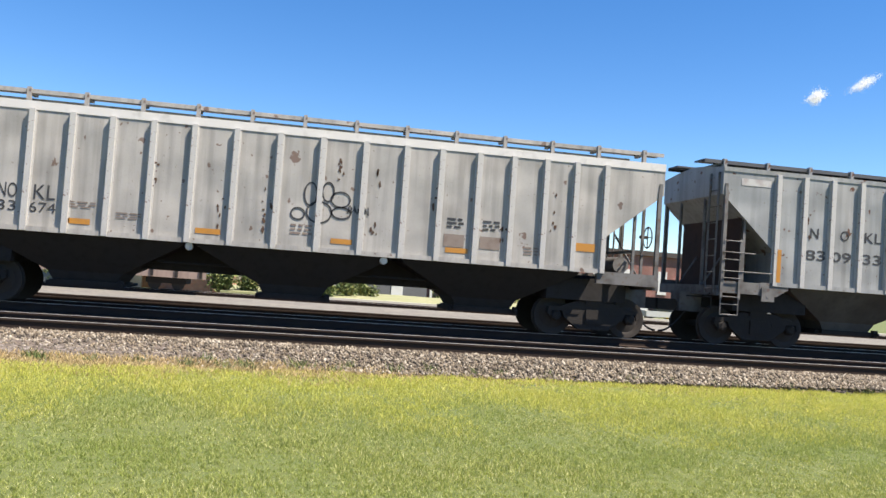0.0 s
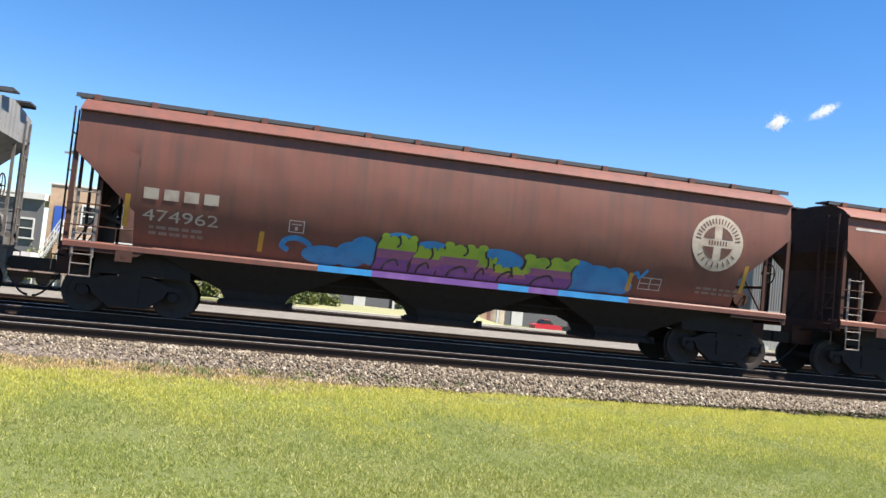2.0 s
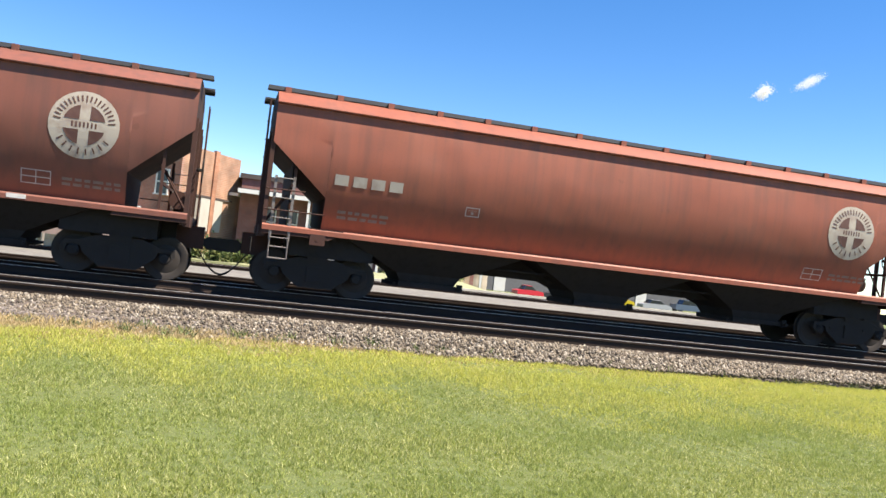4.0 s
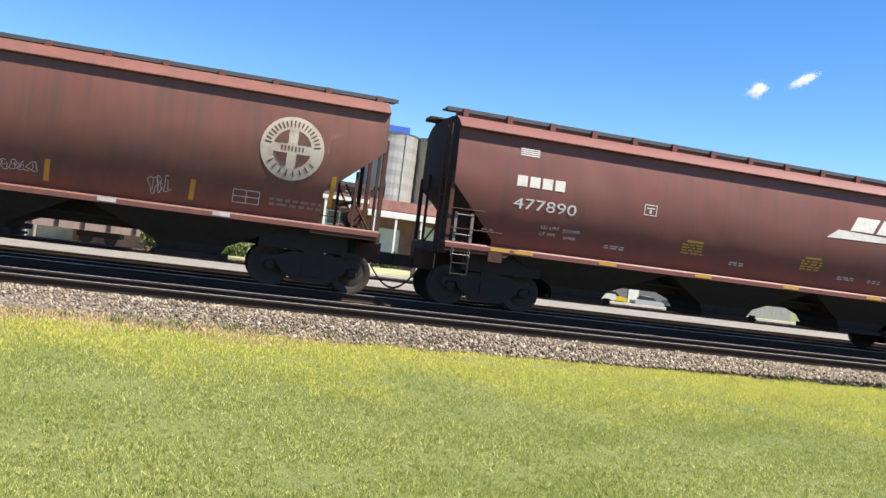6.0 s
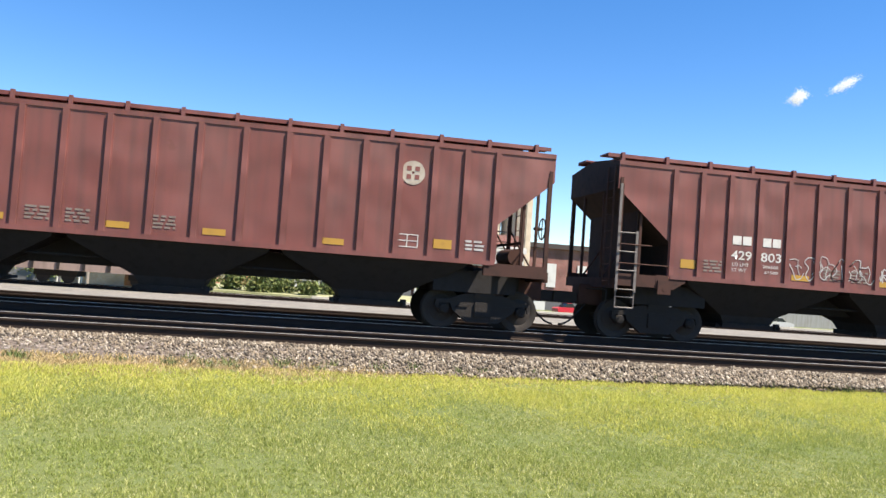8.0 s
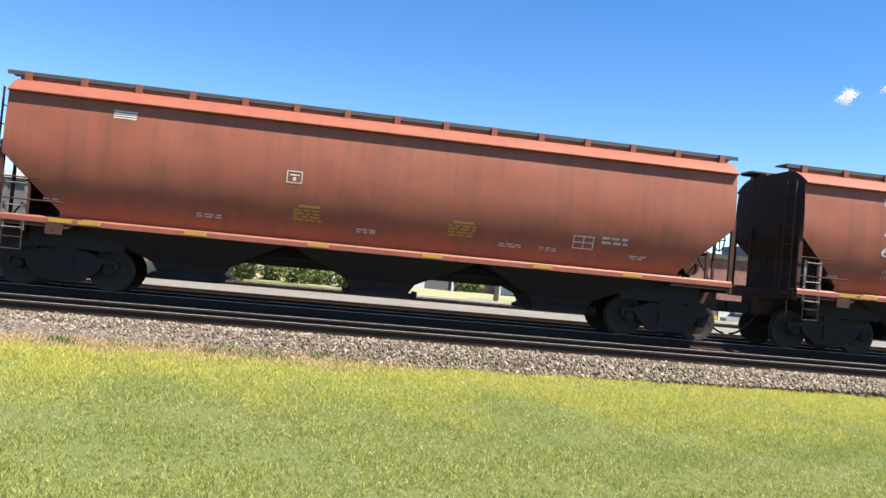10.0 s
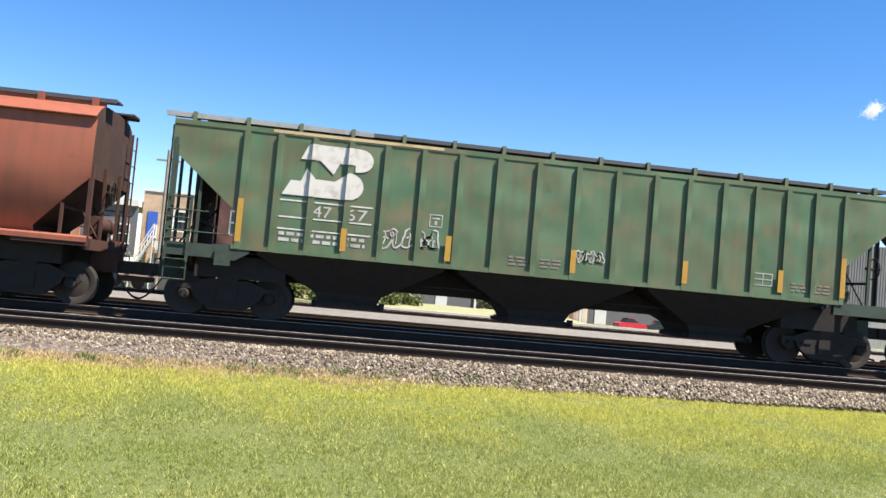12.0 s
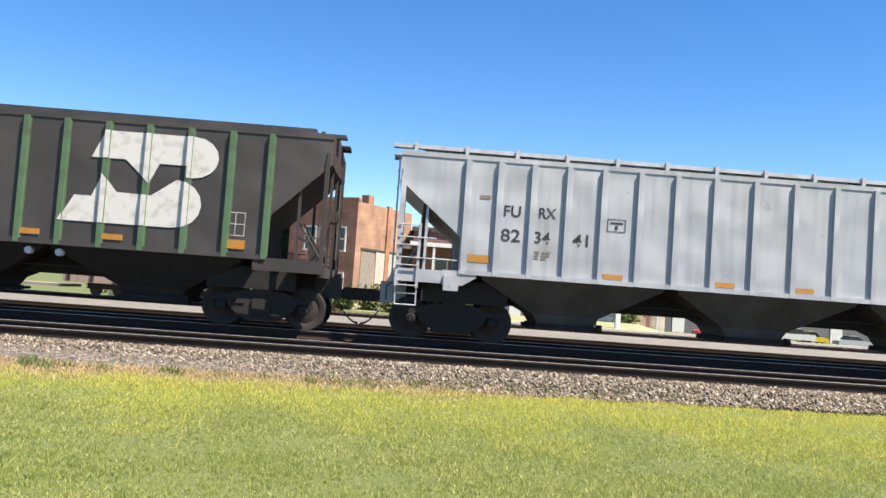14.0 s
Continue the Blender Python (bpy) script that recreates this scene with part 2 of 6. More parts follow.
M_GRAVEL = material("pale_gravel", (0.195, 0.183, 0.157), 0.92, 0, [(0.25, 0.45, 0.25, (0.15, 0.14, 0.125), 0.6), (1.1, 0.5, 0.15, (0.28, 0.26, 0.22), 0.5), (3, 0.52, 0.12, (0.34, 0.31, 0.26), 0.5), (12, 0.5, 0.15, (0.08, 0.073, 0.063), 0.5)], 0.5, 15)
strip("ground", [(-400, -0.72), (0, -0.72), (12.5, -0.53), (16, -0.75), (22, -0.75), (24, -0.60), (42, -0.44), (70, -1.25), (112, -2.25), (2500, -2.25)], M_LAWN, "mown green lawn with yellowed patches", "lawn", -2500, 2500)
strip("ballast_shoulder", [(12.55, -0.54), (12.95, -0.50), (13.5, -0.41), (13.9, -0.335), (14.42, -0.32)], M_BALLAST, "gray crushed rock ballast beside the track", "ballast", -300, 500, 160, lambda x: 0.075 * max(-9.0, min(14.0, x)))
strip("track_bed", [(14.42, -0.325), (16.2, -0.335), (17.3, -0.37), (18.2, -0.385), (20.8, -0.385), (22.0, -0.47), (25.0, -0.47), (25.8, -0.62)], M_BED, "dark brown ballast under the tracks", "ballast")
strip("gravel_yard", [(25.2, -0.55), (28, -0.53), (41.5, -0.40), (41.9, -0.42)], M_GRAVEL, "pale gray gravel yard beside the tracks", "gravel")
track("main_track", YC, "rusty rails on dark wooden ties under the train", RAIL)
track("near_track", YN, "empty track with rusty rails and dark wooden ties", RAIL - 0.032)
track("far_track", YF, "empty rusty track beyond the train", RAIL - 0.025, ties=False, worn=False)
track("siding_track", 39.6, "low rusty siding rails at the edge of the gravel", -0.28, ties=False)

def stuff_mesh(name, verts, faces, mat, label, category):
    me = bpy.data.meshes.new(name)
    nv, nf, k = len(verts), len(faces), faces.shape[1]
    me.vertices.add(nv)
    me.vertices.foreach_set("co", np.asarray(verts, dtype=np.float32).ravel())
    me.loops.add(nf * k)
    me.loops.foreach_set("vertex_index", faces.astype(np.int32).ravel())
    me.polygons.add(nf)
    me.polygons.foreach_set("loop_start", np.arange(0, nf * k, k, dtype=np.int32))
    me.update(calc_edges=True)
    me.materials.append(mat)
    return tagged(new(name, me), label, category, kind="stuff")

def island_material(name, ramp, rough=0.9, patch=None, scale=0.4, thin=0.0):
    """Colours drawn piece by piece from a ramp, with wide patches laid over them."""
    m = bpy.data.materials.new(name)
    m.use_nodes = True
    n, lk = m.node_tree.nodes, m.node_tree.links
    b = n["Principled BSDF"]
    b.inputs["Roughness"].default_value = rough
    g = n.new("ShaderNodeNewGeometry")
    r = n.new("ShaderNodeValToRGB")
    while len(r.color_ramp.elements) < len(ramp):
        r.color_ramp.elements.new(0.5)
    for i, (e, c) in enumerate(zip(r.color_ramp.elements, ramp)):
        e.position, e.color = i / (len(ramp) - 1), dull(c)
    lk.new(g.outputs["Random Per Island"], r.inputs[0])
    out = r.outputs[0]
    if patch:
        t = n.new("ShaderNodeTexNoise")
        t.inputs["Scale"].default_value, t.inputs["Detail"].default_value = scale, 4
        lk.new(n.new("ShaderNodeTexCoord").outputs["Object"], t.inputs["Vector"])
        q = n.new("ShaderNodeMapRange")
        q.inputs[1].default_value, q.inputs[2].default_value, q.inputs[4].default_value = 0.40, 0.66, 0.5
        lk.new(t.outputs["Fac"], q.inputs[0])
        mx = n.new("ShaderNodeMix")
        mx.data_type = "RGBA"
        lk.new(q.outputs[0], mx.inputs[0])
        lk.new(out, mx.inputs[6])
        mx.inputs[7].default_value = dull(patch)
        out = mx.outputs[2]
    lk.new(out, b.inputs["Base Color"])
    if thin:
        tr, ms = n.new("ShaderNodeBsdfTranslucent"), n.new("ShaderNodeMixShader")
        lk.new(out, tr.inputs["Color"])
        ms.inputs[0].default_value = thin
        lk.new(b.outputs[0], ms.inputs[1])
        lk.new(tr.outputs[0], ms.inputs[2])
        lk.new(ms.outputs[0], n["Material Output"].inputs["Surface"])
    return m

M_BLADE = island_material("lawn_grass_blades", [(0.22, 0.295, 0.060), (0.39, 0.44, 0.105), (0.53, 0.56, 0.16), (0.31, 0.38, 0.085), (0.92, 0.88, 0.46), (0.43, 0.475, 0.12), (0.19, 0.26, 0.052), (0.66, 0.66, 0.24)], 0.65, (0.30, 0.39, 0.09), 0.55, 0.5)
M_YELLOWGRASS = island_material("yellowing_long_grass", [(0.70, 0.68, 0.13), (0.84, 0.77, 0.17), (0.56, 0.59, 0.105), (0.90, 0.80, 0.30), (0.66, 0.66, 0.13), (0.46, 0.50, 0.09)], 0.65, (0.60, 0.64, 0.12), 0.7, 0.5)
M_STRAW = island_material("dry_straw", [(0.60, 0.44, 0.22), (0.50, 0.35, 0.16), (0.66, 0.52, 0.28), (0.44, 0.32, 0.14)], 0.8, (0.52, 0.42, 0.18), 1.4, 0.2)
M_VERGE = material("pale_rough_grass", (0.30, 0.31, 0.16), 0.9, 0, [(0.6, 0.45, 0.25, (0.40, 0.37, 0.22), 0.6), (5, 0.5, 0.2, (0.20, 0.23, 0.09), 0.6)], 0.6, 20)
M_WEED = island_material("trackside_weeds", [(0.07, 0.12, 0.03), (0.12, 0.17, 0.04), (0.16, 0.18, 0.05)], 0.8)
M_STONE = island_material("ballast_stones", [(0.036, 0.029, 0.022), (0.15, 0.118, 0.083), (0.27, 0.215, 0.15), (0.075, 0.059, 0.043), (0.46, 0.41, 0.33), (0.14, 0.112, 0.082), (0.045, 0.036, 0.027), (0.29, 0.24, 0.175)], 0.9)
rng = np.random.default_rng(7)
def blades(name, xy, height, width, mat, label, category):
    n = len(xy)
    h = height * rng.uniform(0.5, 1.3, n)
    a = rng.uniform(0, 2 * math.pi, n)
    lean = rng.normal(0, 0.5, (n, 2)) * h[:, None]
    z = -0.72 + 0.19 * np.clip(xy[:, 1] / 12.5, 0, 1) - 0.005
    up = xy[:, 1] - (12.62 + 0.075 * np.clip(xy[:, 0], -9, 14))
    z = np.where(up > 0, z + 0.12 * up, z)
    dx, dy = np.cos(a) * width / 2, np.sin(a) * width / 2
    v = np.empty((n, 3, 3))
    v[:, 0] = np.stack([xy[:, 0] - dx, xy[:, 1] - dy, z], 1)
    v[:, 1] = np.stack([xy[:, 0] + dx, xy[:, 1] + dy, z], 1)
    v[:, 2] = np.stack([xy[:, 0] + lean[:, 0], xy[:, 1] + lean[:, 1], z + h], 1)
    return stuff_mesh(name, v.reshape(-1, 3), np.arange(3 * n).reshape(n, 3), mat, label, category)
def on_lawn(n, y0, y1):
    """Spots on the lawn before the camera, closer together where it is near."""
    y = y0 + (y1 - y0) * rng.uniform(0, 1, n) ** 1.15
    x = rng.uniform(-0.48, 1.02, n) * (y + 0.8)
    return np.stack([x, y], 1)
def edge_of(x):
    return 12.62 + 0.075 * np.clip(x, -9, 14)
def clumps(p, n, near):
    """A patchy 0 to 1 share: many soft tufts of differing strength."""
    u = p[:, 0:1] * near[:, 0] + p[:, 1:2] * near[:, 1]
    return 0.5 + 0.5 * np.tanh(np.sin(u + near[:, 2]).sum(1) / math.sqrt(n) * 1.3)
TUFTS = np.concatenate([rng.normal(0, 2.2, (8, 2)), rng.uniform(0, 6.28, (8, 1))], 1)
FINE = np.concatenate([rng.normal(0, 34.0, (10, 2)), rng.uniform(0, 6.28, (10, 1))], 1)
p = on_lawn(720000, 4.6, 13.3)
gap = edge_of(p[:, 0]) - p[:, 1]
tuft = 0.3 * clumps(p, 8, TUFTS) + 0.7 * clumps(p, 10, FINE)
keep = (rng.uniform(0, 1, len(p)) < np.clip((gap - 0.3) / 2.8, 0.0, 1.0)) & (rng.uniform(0, 1, len(p)) < 0.72 + 0.28 * tuft)
blades("lawn_grass", p[keep], 0.010 + 0.042 * tuft[keep], 0.010, M_BLADE, "short mown green grass with lighter blades", "grass")
p = on_lawn(420000, 8.0, 13.9)
gap = edge_of(p[:, 0]) - p[:, 1] - 0.42 * np.clip((3.0 - p[:, 0]) / 4, 0, 1) + 0.18 * np.sin(p[:, 0] * 3.1) + 0.12 * np.sin(p[:, 0] * 8.3 + 1.0)
wide = 2.1 + 0.14 * np.clip(p[:, 0] + 4, 0, 16) + 0.5 * np.sin(p[:, 0] * 1.7)
tuft = 0.3 * clumps(p, 8, TUFTS) + 0.7 * clumps(p, 10, FINE)
keep = (gap > -0.16 * rng.uniform(0, 1, len(p)) ** 2) & (rng.uniform(0, 1, len(p)) < np.clip(1.45 - gap / wide + 0.18 * np.sin(p[:, 0] * 2.9 + p[:, 1]) , 0, 1) ** 1.1) & (rng.uniform(0, 1, len(p)) < 0.4 + 0.6 * tuft)
blades("long_grass", p[keep], 0.016 + 0.050 * tuft[keep], 0.011, M_YELLOWGRASS, "longer yellow-green grass along the ballast", "grass")
p = np.stack([rng.uniform(-9, 9.0, 190000), rng.uniform(11.0, 13.9, 190000)], 1)
gap = edge_of(p[:, 0]) - p[:, 1]
keep = (gap > -0.55 * rng.uniform(0, 1, len(p)) * np.clip((5 - p[:, 0]) / 4, 0.3, 1)) & (rng.uniform(0, 1, len(p)) < np.exp(-np.maximum(gap, 0) / (0.46 + 0.18 * np.sin(p[:, 0] * 2.3)))) & (rng.uniform(0, 1, len(p)) < np.clip((4.0 - p[:, 0]) / 4, 0.16, 1) * 0.9)
blades("dry_grass", p[keep], 0.05, 0.016, M_STRAW, "dry straw-coloured grass at the ballast edge", "grass")
c = np.stack([rng.uniform(-6, 16, 70), np.zeros(70)], 1)
c[:, 1] = edge_of(c[:, 0]) + rng.uniform(-0.15, 0.35, 70)
p = (c[:, None, :] + rng.normal(0, 0.06, (70, 26, 2))).reshape(-1, 2)
blades("trackside_weeds", p, 0.13, 0.016, M_WEED, "small dark green weeds at the ballast edge", "weeds")

def stones(name, n, x0, x1, depth, height, size, label):
    """Angular stones scattered on a slope: depth gives y from a 0 to 1 spread, height the ground under it."""
    u = rng.uniform(0, 1, n)
    x = rng.uniform(x0, x1, n)
    y = depth(x, u)
    z = height(y) + rng.uniform(-0.01, 0.02, n)
    s = size * rng.uniform(0.5, 1.5, n) ** 1.3
    base = np.array([(1, 0, 0), (-1, 0, 0), (0, 1, 0), (0, -1, 0), (0, 0, 1), (0, 0, -1)], float)
    v = base[None] * s[:, None, None] * rng.uniform(0.55, 1.2, (n, 6, 1)) + rng.normal(0, 0.22, (n, 6, 3)) * s[:, None, None]
    a = rng.uniform(0, math.pi, n)
    ca, sa = np.cos(a), np.sin(a)
    w = np.stack([v[..., 0] * ca[:, None] - v[..., 1] * sa[:, None], v[..., 0] * sa[:, None] + v[..., 1] * ca[:, None], v[..., 2]], -1)
    w += np.stack([x, y, z], 1)[:, None]
    f = np.array([(0, 2, 4), (2, 1, 4), (1, 3, 4), (3, 0, 4), (2, 0, 5), (1, 2, 5), (3, 1, 5), (0, 3, 5)])
    return stuff_mesh(name, w.reshape(-1, 3), (f[None] + 6 * np.arange(n)[:, None, None]).reshape(-1, 3), M_STONE, label, "ballast stones")
def shoulder_z(y):
    return np.interp(y, [12.4, 12.95, 13.5, 13.9, 14.4], [-0.55, -0.50, -0.41, -0.335, -0.32])
stones("ballast_stones", 62000, -14, 26, lambda x, u: 14.42 - (14.54 - edge_of(x)) * (1 - u) ** (1 + 0.6 * np.clip((3.0 - x) / 4, 0, 1)), shoulder_z, 0.025, "loose gray and tan angular ballast stones")

# ---- covered hopper cars ----
TRUCK_IN = 1.32
def wheelset(bm):
    for s in (-1, 1):
        y = s * 0.72
        rows = [(0.12, -0.09), (0.30, -0.045), (0.36, -0.07), (0.445, -0.07), (0.44, 0.035), (0.47, 0.045), (0.47, 0.065), (0.40, 0.07), (0.33, 0.05), (0.12, 0.09)]
        lathe(bm, [(r, -s * -yy) if s < 0 else (r, -yy) for r, yy in rows] if s > 0 else rows, y, 28)
    rod(bm, (0, -1.05, 0), (0, 1.05, 0), 0.08, 10)

def bearing(bm, s):
    lathe(bm, [(0.125, 0.0), (0.125, s * 0.14), (0.10, s * 0.16), (0.09, s * 0.18), (0.02, s * 0.18)], s * 0.92, 14)
    for i in range(3):
        a = i * 2.094
        rod(bm, (0.06 * math.cos(a), s * 1.09, 0.06 * math.sin(a)), (0.06 * math.cos(a), s * 1.125, 0.06 * math.sin(a)), 0.02, 6)

def sideframe(bm):
    out = [(-1.10, 0.50), (-1.08, 0.64), (-0.80, 0.66), (-0.42, 0.80), (0.42, 0.80), (0.80, 0.66), (1.08, 0.64), (1.10, 0.50), (1.03, 0.42), (1.0, 0.56), (0.76, 0.56),
           (0.70, 0.42), (0.36, 0.16), (-0.36, 0.16), (-0.70, 0.42), (-0.76, 0.56), (-1.0, 0.56), (-1.03, 0.42)]
    for y in (-1.08, 0.93):
        prism(bm, out, y, y + 0.15)
    box(bm, -0.2, 0.2, -1.12, 1.12, 0.30, 0.62)
    box(bm, -0.3, 0.3, -0.45, 0.45, 0.62, 0.78)
    for y in (-1.10, 0.96):
        box(bm, -0.62, -0.36, y, y + 0.14, 0.50, 0.55)
        box(bm, 0.36, 0.62, y, y + 0.14, 0.50, 0.55)

def springs(bm, s):
    for x in (-0.13, 0.0, 0.13):
        for k in range(5):
            lathe(bm, [(0.055, 0.0), (0.055, 0.03)], s * 1.02 - 0.015, 10, x, 0.22 + k * 0.025)
    box(bm, -0.2, 0.2, s * 1.02 - 0.05, s * 1.02 + 0.05, 0.17, 0.20)

WHEELS = []
def truck(car, x):
    fr = part("truck", shared("truck", sideframe, M_STEEL), M_STEEL, car, "grimy cast steel freight truck")
    fr.location = (x, 0, RAIL)
    for dx in (-0.889, 0.889):
        w = part("wheelset", shared("wheelset", wheelset, M_TREAD, True), M_TREAD, fr, "dark steel wheels on an axle")
        w.location = (dx, 0, 0.445)
        WHEELS.append((w, dx))
        for s in (-1, 1):
            b = part("roller_bearing", shared(("roller_bearing", s), lambda bm: bearing(bm, s), M_STEEL, True), M_STEEL, fr, "roller bearing end cap")
            b.location = (dx, 0, 0.445)
    for s in (-1, 1):
        part("spring_nest", shared(("spring_nest", s), lambda bm: springs(bm, s), M_STEEL, True), M_STEEL, fr)
    return fr

def ribbed_half(z, zs, zt):
    return 1.54
def smooth_half(z, zs, zt):
    if z < 2.98:
        return 1.6 - 0.42 * ((2.98 - z) / 1.6) ** 2
    return 1.6 - 0.05 * ((z - 2.98) / 0.8) ** 2

def newer_half(z, zs, zt):
    if z < 2.75:
        return 1.6 - 0.38 * ((2.75 - z) / 1.4) ** 2
    return 1.6 - 0.05 * ((z - 2.75) / 0.8) ** 2

def body_mesh(bm, L, zs, zt, half, smooth, cut):
    """Sides, slope sheets and roof in one shell: rings of points across the car, joined along it. cut: (height of the straight end, run, height where the slope ends)."""
    top, run, foot = cut
    xs = [(0.0, zt - top)] + [(run * k / 4, zt - top + (foot - zt + top) * k / 4) for k in range(1, 5)] + [(run + 0.002, zs), (run + 0.05, zs)]
    mids = [run + (L - 2 * run) * k / 12 for k in range(1, 12)]
    st = xs + [(x, zs) for x in mids] + [(L - x, z) for x, z in xs[::-1]]
    rings = []
    for x, z0 in st:
        wall = zt - 0.20 if smooth else zt
        zz = [z0 + (wall - z0) * k / 24 for k in range(25)]
        pts = [(-half(z, zs, zt), z) for z in zz]
        if smooth:
            pts += [(-1.63, zt - 0.185), (-1.635, zt - 0.165), (-1.36, zt + 0.02), (-1.10, zt + 0.13), (-0.7, zt + 0.16)]
        else:
            pts += [(-0.8, zt + 0.10)]
        pts += [(0, zt + (0.18 if smooth else 0.17))]
        pts = pts + [(-y, z) for y, z in pts[-2::-1]]
        inset = 0.10 if smooth else 0.0
        rings.append([bm.verts.new((inset + x * (L - 2 * inset) / L, y, z)) for y, z in pts])
    for a, b in zip(rings, rings[1:]):
        for i in range(len(a)):
            bm.faces.new((a[i], b[i], b[(i + 1) % len(a)], a[(i + 1) % len(a)]))
    bm.faces.new(rings[0])
    bm.faces.new(rings[-1][::-1])

def bay(bm, zs, wide):
    a = [(-wide, -1.5, zs), (wide, -1.5, zs), (wide, 1.5, zs), (-wide, 1.5, zs)]
    m = [(-wide + 0.05, -1.42, zs - 0.12), (wide - 0.05, -1.42, zs - 0.12), (wide - 0.05, 1.42, zs - 0.12), (-wide + 0.05, 1.42, zs - 0.12)]
    d = [(-0.74, -0.82, 0.60), (0.74, -0.82, 0.60), (0.74, 0.82, 0.60), (-0.74, 0.82, 0.60)]
    c = [(-0.62, -0.76, 0.40), (0.62, -0.76, 0.40), (0.62, 0.76, 0.40), (-0.62, 0.76, 0.40)]
    r = [[bm.verts.new(p) for p in q] for q in (a, m, d, c)]
    for p, q in zip(r, r[1:]):
        for i in range(4):
            bm.faces.new((p[i], p[(i + 1) % 4], q[(i + 1) % 4], q[i]))
    bm.faces.new(r[0])
    bm.faces.new(r[3])

def gate(bm):
    box(bm, -0.68, 0.68, -0.84, 0.84, 0.31, 0.41)
    rod(bm, (0.74, -1.0, 0.36), (0.74, 1.0, 0.36), 0.035, 8)
    box(bm, 0.68, 0.80, -0.90, -0.80, 0.29, 0.46)
    box(bm, -0.78, -0.68, -0.70, 0.70, 0.29, 0.38)

def ladder(bm, x0, x1, y, z0, z1, step=0.4):
    for x in (x0, x1):
        box(bm, x - 0.03, x + 0.03, y - 0.012, y + 0.012, z0, z1)
    k = int((z1 - z0) / step)
    for i in range(k + 1):
        z = z0 + 0.05 + i * (z1 - z0 - 0.1) / max(k, 1)
        rod(bm, (x0, y - 0.03, z), (x1, y - 0.03, z), 0.013, 6)

def stirrup(bm, x0, x1):
    for x in (x0, x1):
        rod(bm, (x, -1.58, 1.16), (x, -1.58, 0.62), 0.016, 6)
    rod(bm, (x0, -1.58, 0.62), (x1, -1.58, 0.62), 0.018, 6)
    rod(bm, (x0, -1.58, 0.86), (x1, -1.58, 0.86), 0.014, 6)

def hose(bm):
    last = None
    for k in range(9):
        u = k / 8
        p = Vector((-0.15 - 0.55 * u, -0.32 + 0.25 * u, 0.62 - 0.52 * math.sin(u * math.pi * 0.5)))
        ring_v = [bm.verts.new((p.x, p.y + 0.028 * math.cos(a * math.pi / 3), p.z + 0.028 * math.sin(a * math.pi / 3))) for a in range(6)]
        if last is not None:
            for a in range(6):
                bm.faces.new((last[a], last[(a + 1) % 6], ring_v[(a + 1) % 6], ring_v[a]))
        last = ring_v

def coupler(bm):
    box(bm, -0.36, 0.5, -0.09, 0.09, 0.68, 0.85)
    prism(bm, [(-0.74, 0.62), (-0.36, 0.62), (-0.30, 0.68), (-0.30, 0.85), (-0.36, 0.90), (-0.74, 0.90)], -0.17, 0.10)
    box(bm, -0.80, -0.62, 0.06, 0.18, 0.64, 0.89)

